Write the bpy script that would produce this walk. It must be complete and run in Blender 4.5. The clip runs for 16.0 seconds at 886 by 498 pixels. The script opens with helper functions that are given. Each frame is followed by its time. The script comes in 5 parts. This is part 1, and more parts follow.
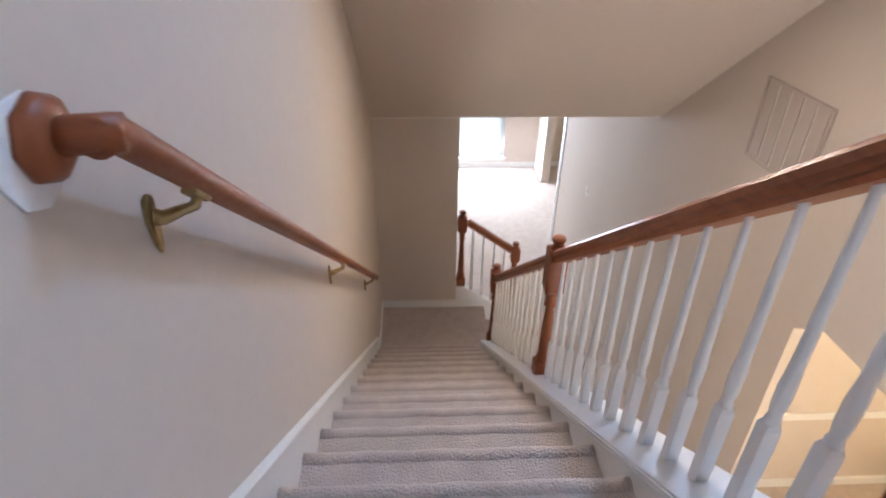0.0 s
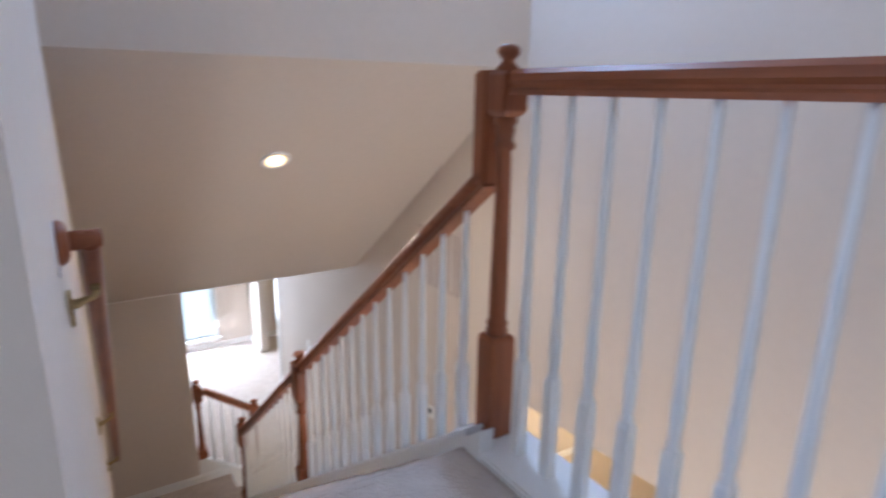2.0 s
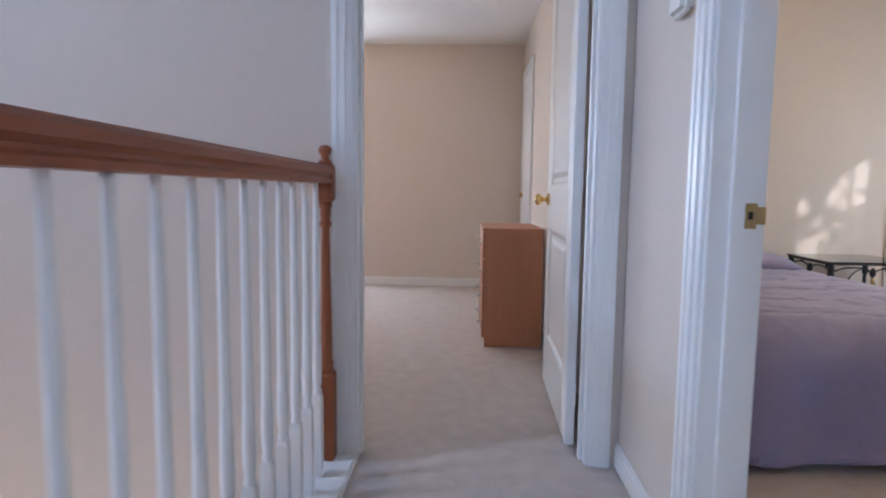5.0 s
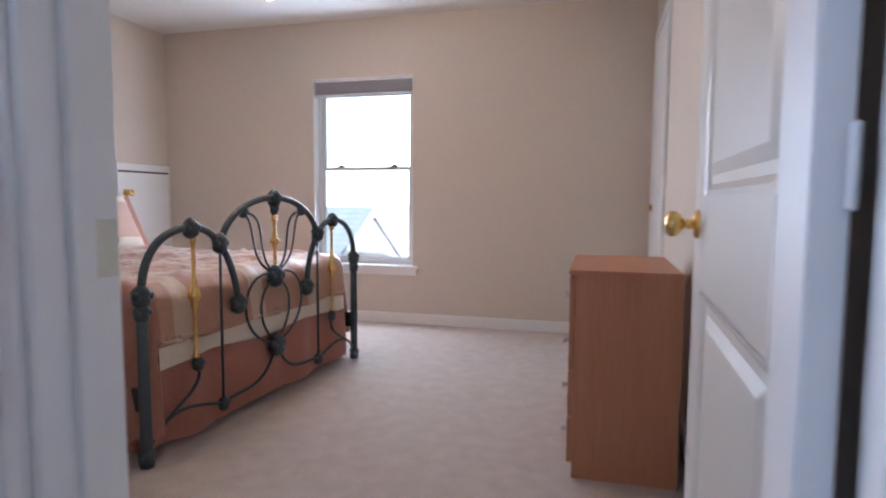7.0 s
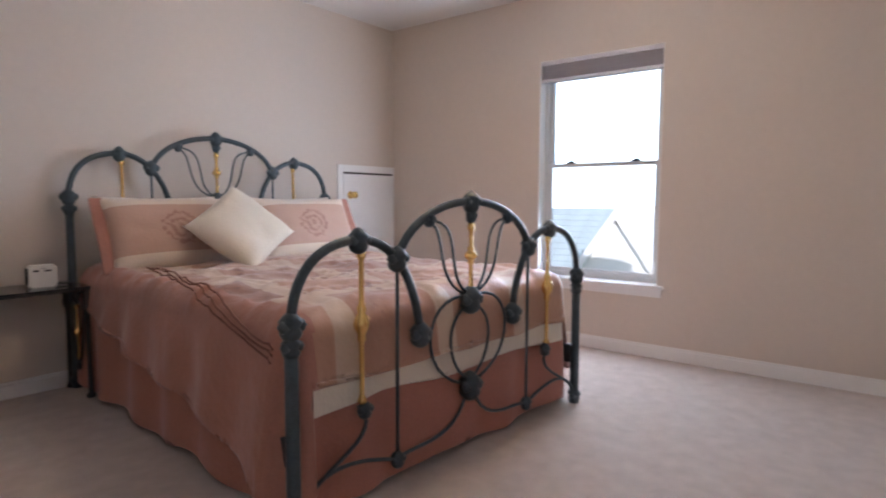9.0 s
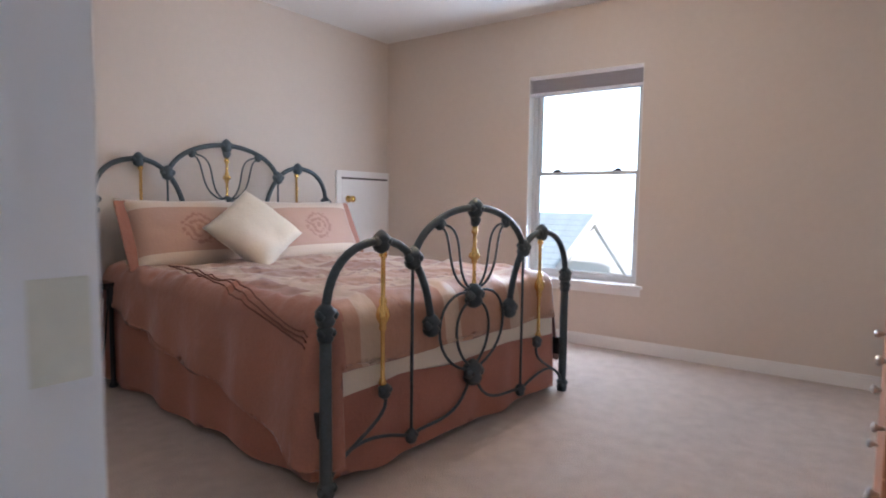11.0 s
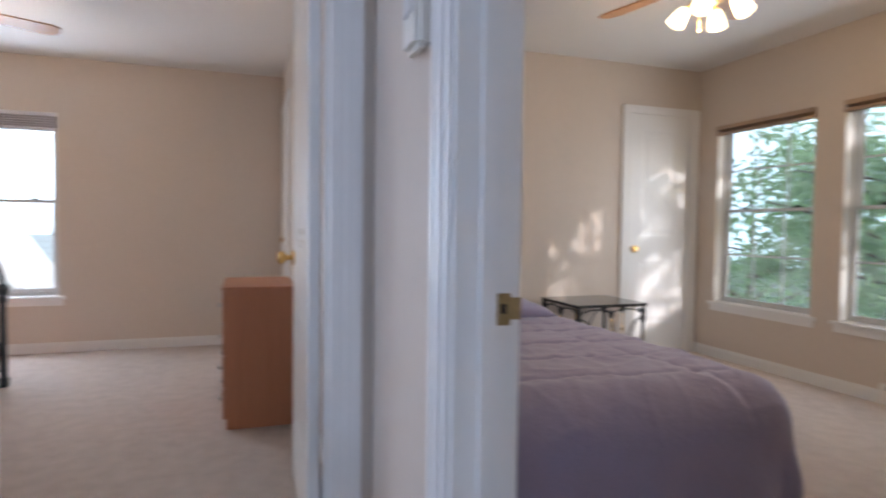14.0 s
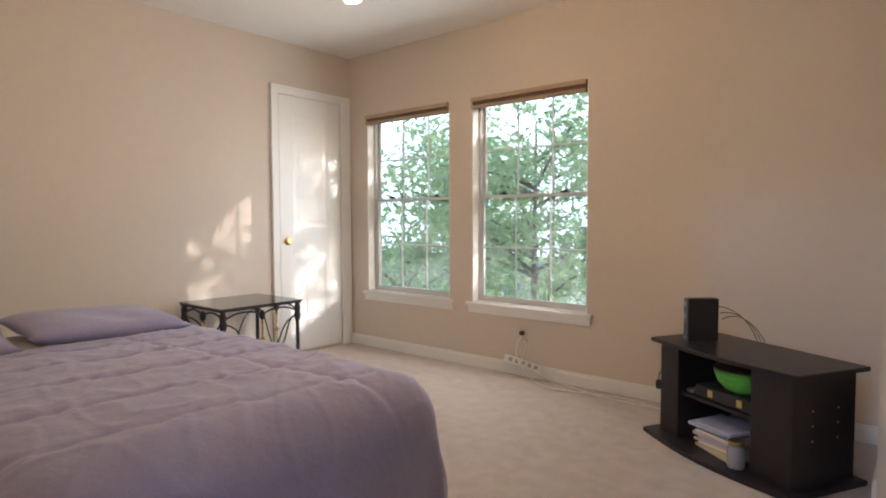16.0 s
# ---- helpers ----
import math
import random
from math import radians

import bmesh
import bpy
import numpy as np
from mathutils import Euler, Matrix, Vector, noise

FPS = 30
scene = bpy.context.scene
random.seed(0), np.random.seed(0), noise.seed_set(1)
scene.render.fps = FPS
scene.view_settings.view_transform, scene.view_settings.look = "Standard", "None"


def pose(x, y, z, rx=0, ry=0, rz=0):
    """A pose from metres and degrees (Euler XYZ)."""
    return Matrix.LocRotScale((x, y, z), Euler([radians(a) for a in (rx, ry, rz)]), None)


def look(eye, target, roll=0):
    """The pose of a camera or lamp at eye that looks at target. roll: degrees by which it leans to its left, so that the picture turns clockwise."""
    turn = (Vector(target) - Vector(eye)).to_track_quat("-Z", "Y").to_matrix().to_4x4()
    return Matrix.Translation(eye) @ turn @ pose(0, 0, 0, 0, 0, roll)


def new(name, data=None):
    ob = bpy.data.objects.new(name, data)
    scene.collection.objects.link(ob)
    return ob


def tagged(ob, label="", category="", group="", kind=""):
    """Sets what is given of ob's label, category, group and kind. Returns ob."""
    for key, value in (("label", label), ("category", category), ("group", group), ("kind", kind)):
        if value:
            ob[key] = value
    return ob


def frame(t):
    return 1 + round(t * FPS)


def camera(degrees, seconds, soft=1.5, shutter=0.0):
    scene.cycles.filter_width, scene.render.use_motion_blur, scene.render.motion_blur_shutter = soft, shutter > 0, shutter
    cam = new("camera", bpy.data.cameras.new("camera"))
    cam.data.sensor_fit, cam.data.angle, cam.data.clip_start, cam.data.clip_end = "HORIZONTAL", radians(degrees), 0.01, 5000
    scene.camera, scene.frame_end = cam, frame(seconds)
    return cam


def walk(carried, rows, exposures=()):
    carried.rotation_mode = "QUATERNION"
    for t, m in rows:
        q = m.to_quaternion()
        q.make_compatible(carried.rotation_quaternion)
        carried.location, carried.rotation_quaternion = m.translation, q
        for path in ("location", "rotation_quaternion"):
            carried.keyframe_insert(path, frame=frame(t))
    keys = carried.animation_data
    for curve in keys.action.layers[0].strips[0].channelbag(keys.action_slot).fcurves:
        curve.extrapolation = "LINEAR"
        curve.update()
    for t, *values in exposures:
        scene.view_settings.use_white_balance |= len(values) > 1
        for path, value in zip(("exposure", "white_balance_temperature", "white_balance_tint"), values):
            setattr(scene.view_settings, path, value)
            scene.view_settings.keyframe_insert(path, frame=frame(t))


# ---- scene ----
cam = camera(74.2, 16.0, soft=1.9, shutter=0.5)
PATH = [
    (0, (0.047, -0.104, 0.91), (0.13, 1.576, -0.172), 0.7),
    (0.5, (-0.029, -0.286, 0.94), (0.183, 1.48, 0.026), 0.5),
    (1, (-0.11, -0.482, 0.961), (0.297, 1.331, 0.221), 0.6),
    (1.5, (-0.201, -0.713, 0.985), (0.487, 1.059, 0.363), 0.8),
    (2, (-0.28, -0.918, 0.993), (0.754, 0.711, 0.474), 1.0),
    (2.5, (-0.347, -1.09, 0.985), (1.099, 0.219, 0.583), 1.6),
    (3, (-0.559, -1.112, 0.961), (1.287, -0.4, 0.67), 1.6),
    (3.5, (-0.429, -1.207, 0.967), (1.531, -0.889, 0.727), 0.9),
    (4, (-0.265, -1.306, 0.968), (1.721, -1.195, 0.757), 0.8),
    (4.2, (-0.166, -1.346, 0.966), (1.823, -1.283, 0.762), 0.8),
    (6.3, (1.461, -1.617, 0.972), (3.442, -1.385, 0.82), 0.4),
    (6.5, (1.607, -1.636, 0.972), (3.578, -1.337, 0.815), 0.4),
    (7, (1.931, -1.675, 0.979), (3.858, -1.164, 0.815), 0.3),
    (7.5, (2.214, -1.632, 0.972), (4.088, -0.954, 0.806), 0.3),
    (8, (2.415, -1.585, 0.99), (4.21, -0.721, 0.818), 0.2),
    (8.5, (2.558, -1.511, 1.004), (4.24, -0.442, 0.832), 0.3),
    (9, (2.633, -1.461, 0.996), (4.199, -0.229, 0.828), 0.2),
    (9.2, (2.653, -1.438, 0.999), (4.178, -0.155, 0.829), 0.3),
    (11.3, (2.233, -1.563, 1.007), (3.893, -0.457, 0.859), 1.0),
    (11.5, (2.144, -1.59, 1.003), (3.849, -0.554, 0.859), 0.9),
    (12, (1.869, -1.648, 1.022), (3.683, -0.815, 0.884), 0.7),
    (12.5, (1.578, -1.636, 1.026), (3.491, -1.069, 0.897), 0.8),
    (13, (1.264, -1.619, 1.066), (3.25, -1.415, 0.943), 0.9),
    (13.5, (0.983, -1.636, 1.077), (2.973, -1.816, 0.995), 0.7),
    (14, (0.794, -1.681, 1.065), (2.684, -2.329, 0.991), 0.7),
    (14.5, (0.778, -1.769, 1.055), (2.505, -2.775, 0.978), 0.4),
    (15, (0.853, -1.862, 1.047), (2.398, -3.131, 0.969), 0.1),
    (15.5, (0.948, -1.965, 1.038), (2.313, -3.424, 0.957), -0.0),
    (16, (1.07, -2.058, 1.066), (2.349, -3.593, 0.966), -0.2),
]
EXPOSURES = [
    (0.0, 0.10, 6250, 15), (1.5, 0.08, 5950, 14), (3.0, -0.02, 5880, 14), (4.0, -0.02, 5880, 15),
    (6.5, -0.08, 5800, 16), (7.5, -0.15, 5850, 18), (9.0, -0.22, 5980, 18), (11.5, -0.20, 5900, 16), (12.5, -0.14, 5800, 15),
    (13.5, -0.25, 5850, 15), (14.5, -0.36, 6500, 18), (15.5, 0.0, 6550, 15), (16.0, 0.08, 6600, 15),
]
walk(cam, [(t, look(eye, target, roll)) for t, eye, target, roll in PATH], EXPOSURES)

# ---- world, sun and lamps ----
world = bpy.data.worlds.new("sky")
scene.world = world
world.use_nodes = True
wn = world.node_tree.nodes
sky = wn.new("ShaderNodeTexSky")
sky.sky_type = "NISHITA"
sky.sun_disc = False
sky.sun_elevation = radians(19)
sky.sun_rotation = radians(234)
wn["Background"].inputs["Strength"].default_value = 0.15
world.node_tree.links.new(sky.outputs[0], wn["Background"].inputs["Color"])
scene.view_settings.exposure = 0.0


def lamp(name, kind, m, energy, color, size=None, size_y=None):
    data = bpy.data.lights.new(name, kind)
    data.energy, data.color = energy, color
    if kind == "AREA":
        data.shape, data.size, data.size_y = "RECTANGLE", size, size_y
    elif kind == "POINT":
        data.shadow_soft_size = size
    ob = new(name, data)
    ob.matrix_world = m
    return ob


SUN_WAY = Vector((0.79, 0.575, -0.34))
sun = lamp("sun", "SUN", look((0, -20, 8), Vector((0, -20, 8)) + SUN_WAY), 5.0, (1.0, 0.96, 0.90))
sun.data.angle = radians(0.6)
# daylight in the openings: dormer above the stair, hall window, bedroom windows, front room window
lamp("dormer_daylight", "AREA", look((1.35, 1.98, 3.02), (1.5, -1.5, 0.1)), 62, (0.46, 0.66, 1.0), 0.24, 0.5)
lamp("hall_daylight", "AREA", look((-1.75, -0.30, 1.4), (0.0, -1.6, 0.6)), 30, (0.52, 0.70, 1.0), 1.5, 1.4)
lamp("window_a_daylight", "AREA", look((6.32, 0.16, 1.2), (3, 0.16, 0.9)), 44, (0.76, 0.88, 1.0), 0.75, 1.3)
lamp("window_b_daylight", "AREA", look((3.68, -5.36, 1.2), (3.6, -3, 0.9)), 18, (0.84, 0.94, 1.0), 1.7, 1.3)
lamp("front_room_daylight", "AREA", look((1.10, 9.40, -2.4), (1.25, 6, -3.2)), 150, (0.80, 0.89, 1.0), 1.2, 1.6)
# added fill, brightens the sloped ceiling from below through an invented opening
lamp("foyer_fill", "AREA", look((1.55, -0.91, -2.5), (1.4, 2.5, -1.6)), 40, (1.0, 0.93, 0.84), 1.0, 1.8)
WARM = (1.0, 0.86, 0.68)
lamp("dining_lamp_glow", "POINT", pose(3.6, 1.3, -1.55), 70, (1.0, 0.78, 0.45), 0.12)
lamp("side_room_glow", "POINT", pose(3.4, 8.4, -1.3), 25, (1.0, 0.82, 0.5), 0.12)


# ---- materials ----
def mat(name, color, rough=0.6, metal=0.0, vary=0.08, scale=3.0, fine=60.0, bump=0.0, bump_scale=200.0, spec=0.4, stretch=None, color2=None, sheen=0.0):
    """A surface with broad stains and fine grain over its colour."""
    m = bpy.data.materials.new(name)
    m.use_nodes = True
    nt = m.node_tree
    b = nt.nodes["Principled BSDF"]
    co = nt.nodes.new("ShaderNodeTexCoord")
    src = co.outputs["Object"]
    if stretch:
        mp = nt.nodes.new("ShaderNodeMapping")
        mp.inputs["Scale"].default_value = stretch
        nt.links.new(src, mp.inputs["Vector"])
        src = mp.outputs["Vector"]
    n1, n2 = nt.nodes.new("ShaderNodeTexNoise"), nt.nodes.new("ShaderNodeTexNoise")
    n1.inputs["Scale"].default_value, n2.inputs["Scale"].default_value = scale, fine
    n1.inputs["Detail"].default_value, n2.inputs["Detail"].default_value = 4, 3
    for n in (n1, n2):
        nt.links.new(src, n.inputs["Vector"])
    add = nt.nodes.new("ShaderNodeMath")
    add.operation = "ADD"
    nt.links.new(n1.outputs["Fac"], add.inputs[0])
    nt.links.new(n2.outputs["Fac"], add.inputs[1])
    ramp = nt.nodes.new("ShaderNodeMapRange")
    ramp.inputs["From Min"].default_value, ramp.inputs["From Max"].default_value = 0.6, 1.4
    nt.links.new(add.outputs[0], ramp.inputs["Value"])
    mix = nt.nodes.new("ShaderNodeMix")
    mix.data_type = "RGBA"
    c2 = color2 or [min(1, c * (1 + vary)) for c in color]
    c1 = color if color2 else [c * (1 - vary) for c in color]
    mix.inputs["A"].default_value, mix.inputs["B"].default_value = (*c1, 1), (*c2, 1)
    nt.links.new(ramp.outputs["Result"], mix.inputs["Factor"])
    nt.links.new(mix.outputs["Result"], b.inputs["Base Color"])
    b.inputs["Roughness"].default_value, b.inputs["Metallic"].default_value = rough, metal
    b.inputs["Specular IOR Level"].default_value = spec
    b.inputs["Sheen Weight"].default_value = sheen
    if bump:
        n3 = nt.nodes.new("ShaderNodeTexNoise")
        n3.inputs["Scale"].default_value, n3.inputs["Detail"].default_value = bump_scale, 3
        nt.links.new(src, n3.inputs["Vector"])
        bp = nt.nodes.new("ShaderNodeBump")
        bp.inputs["Strength"].default_value, bp.inputs["Distance"].default_value = bump, 0.01
        nt.links.new(n3.outputs["Fac"], bp.inputs["Height"])
        nt.links.new(bp.outputs["Normal"], b.inputs["Normal"])
    return m


def glow(name, color, strength):
    m = bpy.data.materials.new(name)
    m.use_nodes = True
    b = m.node_tree.nodes["Principled BSDF"]
    b.inputs["Base Color"].default_value = (*color, 1)
    b.inputs["Emission Color"].default_value = (*color, 1)
    b.inputs["Emission Strength"].default_value = strength
    return m


def glass(name, color=(1, 1, 1), rough=0.0):
    m = bpy.data.materials.new(name)
    m.use_nodes = True
    b = m.node_tree.nodes["Principled BSDF"]
    b.inputs["Base Color"].default_value = (*color, 1)
    b.inputs["Roughness"].default_value = rough
    b.inputs["Transmission Weight"].default_value = 1.0
    b.inputs["IOR"].default_value = 1.02
    return m


PAINT = mat("beige_wall_paint", (0.63, 0.555, 0.485), 0.75, vary=0.025, scale=1.2, fine=25, bump=0.06, bump_scale=240, spec=0.25)
CEIL = mat("ceiling_paint", (0.80, 0.78, 0.75), 0.9, vary=0.02, scale=1.5, fine=40, bump=0.15, bump_scale=160, spec=0.15)
TRIM = mat("white_gloss_paint", (0.80, 0.795, 0.78), 0.32, vary=0.02, scale=4, fine=30, bump=0.03, bump_scale=60)
CARPET = mat("beige_cut_pile_carpet", (0.46, 0.383, 0.333), 0.95, vary=0.0, scale=12, fine=210, bump=1.0, bump_scale=150, spec=0.1, color2=(0.65, 0.558, 0.494), sheen=0.25)
CHERRY = mat("cherry_stained_wood", (0.20, 0.055, 0.022), 0.4, scale=6, fine=40, bump=0.04, bump_scale=80, stretch=(1, 1, 0.12), color2=(0.34, 0.11, 0.045), spec=0.32)
RAILWOOD = mat("cherry_stained_rail", (0.20, 0.055, 0.022), 0.4, scale=5, fine=35, bump=0.04, bump_scale=80, stretch=(2, 0.15, 2), color2=(0.34, 0.11, 0.045), spec=0.32)
RAILWOOD_X = mat("cherry_stained_rail_crosswise", (0.20, 0.055, 0.022), 0.4, scale=5, fine=35, bump=0.04, bump_scale=80, stretch=(0.15, 2, 2), color2=(0.34, 0.11, 0.045), spec=0.32)
OAK = mat("reddish_beech_veneer", (0.43, 0.18, 0.092), 0.42, scale=5, fine=45, bump=0.03, bump_scale=90, stretch=(3, 3, 0.15), color2=(0.53, 0.245, 0.135))
BRASS = mat("polished_brass", (0.80, 0.54, 0.20), 0.22, 1.0, vary=0.12, scale=20, fine=90)
OLDBRASS = mat("tarnished_brass", (0.40, 0.30, 0.15), 0.38, 1.0, vary=0.2, scale=25, fine=90)
IRON = mat("grey_green_painted_iron", (0.055, 0.075, 0.085), 0.38, 0.3, vary=0.25, scale=20, fine=90, bump=0.15, bump_scale=120)
DARKIRON = mat("black_painted_iron", (0.03, 0.03, 0.032), 0.4, 0.3, vary=0.2, scale=20, fine=90, bump=0.1, bump_scale=120)
BLACKWOOD = mat("black_brown_laminate", (0.018, 0.014, 0.016), 0.34, vary=0.25, scale=8, fine=60, bump=0.04, bump_scale=140, stretch=(1, 1, 0.2))
VINYL = mat("pale_grey_enamel_sash", (0.62, 0.64, 0.65), 0.4, vary=0.02, scale=6, fine=50)
CHROME = mat("steel", (0.6, 0.6, 0.6), 0.3, 1.0, vary=0.1, scale=30, fine=90)
PLASTIC = mat("white_plastic", (0.75, 0.74, 0.70), 0.4, vary=0.03, scale=20, fine=80)
BLACK = mat("black_plastic", (0.02, 0.02, 0.022), 0.45, vary=0.2, scale=20, fine=80)
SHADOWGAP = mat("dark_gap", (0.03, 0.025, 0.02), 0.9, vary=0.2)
BLIND = mat("grey_pleated_shade", (0.80, 0.78, 0.82), 0.85, vary=0.06, scale=4, fine=80, stretch=(1, 1, 20))
# the raised shade lets some daylight through
_bt = BLIND.node_tree
_bl = _bt.nodes.new("ShaderNodeBsdfTranslucent")
_bl.inputs["Color"].default_value = (0.80, 0.80, 0.86, 1)
_bx = _bt.nodes.new("ShaderNodeMixShader")
_bx.inputs[0].default_value = 0.08
_bt.links.new(_bt.nodes["Principled BSDF"].outputs[0], _bx.inputs[1])
_bt.links.new(_bl.outputs[0], _bx.inputs[2])
_bt.links.new(_bx.outputs[0], _bt.nodes["Material Output"].inputs["Surface"])
PURPLE = mat("purple_grey_cotton", (0.285, 0.262, 0.385), 0.85, vary=0.08, scale=4, fine=160, bump=0.25, bump_scale=45, spec=0.15, sheen=0.3)
CREAM = mat("cream_cotton", (0.72, 0.66, 0.56), 0.85, vary=0.04, scale=5, fine=140, bump=0.25, bump_scale=60, spec=0.15, sheen=0.3)
ROSE = mat("rose_brown_satin", (0.37, 0.165, 0.118), 0.55, vary=0.12, scale=4, fine=120, bump=0.25, bump_scale=40, spec=0.35, sheen=0.3)
ROSEDARK = mat("dark_rose_skirt", (0.38, 0.165, 0.122), 0.75, vary=0.12, scale=5, fine=120, bump=0.2, bump_scale=50, spec=0.2, sheen=0.2)
PANE = glass("window_glass")
# glass with a pale film mixed in, painting a veil of glare over the view
VEILED = glass("veiled_window_glass")
_dt = VEILED.node_tree
_film = _dt.nodes.new("ShaderNodeBsdfTranslucent")
_film.inputs["Color"].default_value = (0.85, 0.92, 0.95, 1)
_mx = _dt.nodes.new("ShaderNodeMixShader")
_mx.inputs[0].default_value = 0.06
_dt.links.new(_dt.nodes["Principled BSDF"].outputs[0], _mx.inputs[1])
_dt.links.new(_film.outputs[0], _mx.inputs[2])
_dt.links.new(_mx.outputs[0], _dt.nodes["Material Output"].inputs["Surface"])
TABLEGLASS = mat("smoked_glass_top", (0.03, 0.035, 0.04), 0.06, vary=0.1, spec=0.8)
FANWOOD = mat("fan_blade_wood", (0.42, 0.21, 0.09), 0.4, scale=6, fine=40, stretch=(0.3, 3, 3), color2=(0.55, 0.30, 0.14))
BULB = glow("lit_frosted_shade", (1.0, 0.74, 0.40), 9.0)
LENS = glow("lit_recessed_lens", (1.0, 0.70, 0.36), 4.0)
SHINGLE = mat("grey_shingles", (0.42, 0.49, 0.51), 0.9, vary=0.15, scale=3, fine=30)
SIDING = mat("white_siding", (0.8, 0.8, 0.78), 0.7, vary=0.04)
LEAF = mat("green_leaves", (0.065, 0.145, 0.055), 0.4, scale=2, fine=9, color2=(0.15, 0.28, 0.12))
BARK = mat("brown_bark", (0.12, 0.08, 0.055), 0.9, vary=0.3, scale=8, fine=40, bump=0.5, bump_scale=40)
GRASS = mat("lawn", (0.12, 0.15, 0.09), 0.95, vary=0.25, scale=1, fine=20)
GREENBOWL = mat("green_glazed_bowl", (0.08, 0.42, 0.05), 0.3, scale=20, fine=60, color2=(0.16, 0.60, 0.10), stretch=(1, 1, 4))
PAPER = mat("paper", (0.68, 0.64, 0.60), 0.8, vary=0.06)
PINKPAPER = mat("pink_paper", (0.62, 0.42, 0.42), 0.8, vary=0.06)
BLUEPAPER = mat("pale_blue_paper", (0.42, 0.44, 0.56), 0.7, vary=0.06)
KRAFT = mat("kraft_paper", (0.55, 0.45, 0.30), 0.8, vary=0.06)
DARKTEXT = mat("grey_print", (0.35, 0.35, 0.36), 0.6, vary=0.05)
VENTGREY = mat("beige_enamel_grille", (0.50, 0.425, 0.37), 0.5, vary=0.04)
WOODFLOOR = mat("amber_wood_floor", (0.35, 0.16, 0.06), 0.3, scale=2, fine=20, stretch=(0.4, 4, 1), color2=(0.50, 0.26, 0.10))


def quilt_material(name):
    """Cream, tan and rose patches with darker floral motifs, as on the comforter's top."""
    m = mat(name, (0.55, 0.40, 0.32), 0.5, vary=0.06, scale=5, fine=140, bump=0.2, bump_scale=45, sheen=0.3)
    nt = m.node_tree
    b = nt.nodes["Principled BSDF"]
    co = nt.nodes.new("ShaderNodeTexCoord")
    mp = nt.nodes.new("ShaderNodeMapping")
    mp.inputs["Rotation"].default_value = (0, 0, 0.06)
    mp.inputs["Location"].default_value = (0.12, 0.22, 0)
    nt.links.new(co.outputs["Object"], mp.inputs["Vector"])
    br = nt.nodes.new("ShaderNodeTexBrick")
    br.offset = 0.0
    br.inputs["Color1"].default_value, br.inputs["Color2"].default_value = (0.43, 0.245, 0.160, 1), (0.27, 0.118, 0.080, 1)
    br.inputs["Mortar"].default_value = (0.50, 0.375, 0.28, 1)
    for key, v in (("Scale", 1.0), ("Mortar Size", 0.05), ("Mortar Smooth", 0.05), ("Brick Width", 0.46), ("Row Height", 0.46)):
        br.inputs[key].default_value = v
    nt.links.new(mp.outputs["Vector"], br.inputs["Vector"])
    vo = nt.nodes.new("ShaderNodeTexNoise")
    vo.inputs["Scale"].default_value, vo.inputs["Detail"].default_value = 30, 5
    nt.links.new(mp.outputs["Vector"], vo.inputs["Vector"])
    r = nt.nodes.new("ShaderNodeMapRange")
    r.inputs["From Min"].default_value, r.inputs["From Max"].default_value = 0.54, 0.60
    nt.links.new(vo.outputs["Fac"], r.inputs["Value"])
    mask = nt.nodes.new("ShaderNodeTexNoise")
    mask.inputs["Scale"].default_value = 2.6
    nt.links.new(mp.outputs["Vector"], mask.inputs["Vector"])
    r2 = nt.nodes.new("ShaderNodeMapRange")
    r2.inputs["From Min"].default_value, r2.inputs["From Max"].default_value = 0.5, 0.58
    nt.links.new(mask.outputs["Fac"], r2.inputs["Value"])
    mul = nt.nodes.new("ShaderNodeMath")
    mul.operation = "MULTIPLY"
    nt.links.new(r.outputs["Result"], mul.inputs[0])
    nt.links.new(r2.outputs["Result"], mul.inputs[1])
    mx = nt.nodes.new("ShaderNodeMix")
    mx.data_type = "RGBA"
    mx.inputs["B"].default_value = (0.21, 0.095, 0.072, 1)
    nt.links.new(mul.outputs[0], mx.inputs["Factor"])
    nt.links.new(br.outputs["Color"], mx.inputs["A"])
    nt.links.new(mx.outputs["Result"], b.inputs["Base Color"])
    return m


QUILT = quilt_material("patchwork_satin")


# ---- mesh helpers ----
def box(bm, x0, x1, y0, y1, z0, z1, m=None):
    r = bmesh.ops.create_cube(bm, size=1.0)
    for v in r["verts"]:
        v.co = Vector(((x0 + x1) / 2 + v.co.x * (x1 - x0), (y0 + y1) / 2 + v.co.y * (y1 - y0), (z0 + z1) / 2 + v.co.z * (z1 - z0)))
        if m:
            v.co = m @ v.co
    return r["verts"]


def lathe(bm, profile, n=16, m=None, square=False):
    """A turned solid from (radius, height) pairs; square gives four flat sides."""
    k = 4 if square else n
    rings = []
    for r, z in profile:
        f = math.sqrt(2) if square else 1.0
        ring = []
        for i in range(k):
            a = 2 * math.pi * (i + (0.5 if square else 0)) / k
            co = Vector((r * f * math.cos(a), r * f * math.sin(a), z))
            ring.append(bm.verts.new(m @ co if m else co))
        rings.append(ring)
    for a, b in zip(rings, rings[1:]):
        for i in range(k):
            f = bm.faces.new((a[i], a[(i + 1) % k], b[(i + 1) % k], b[i]))
            f.smooth = not square
    bm.faces.new(list(reversed(rings[0])))
    bm.faces.new(rings[-1])


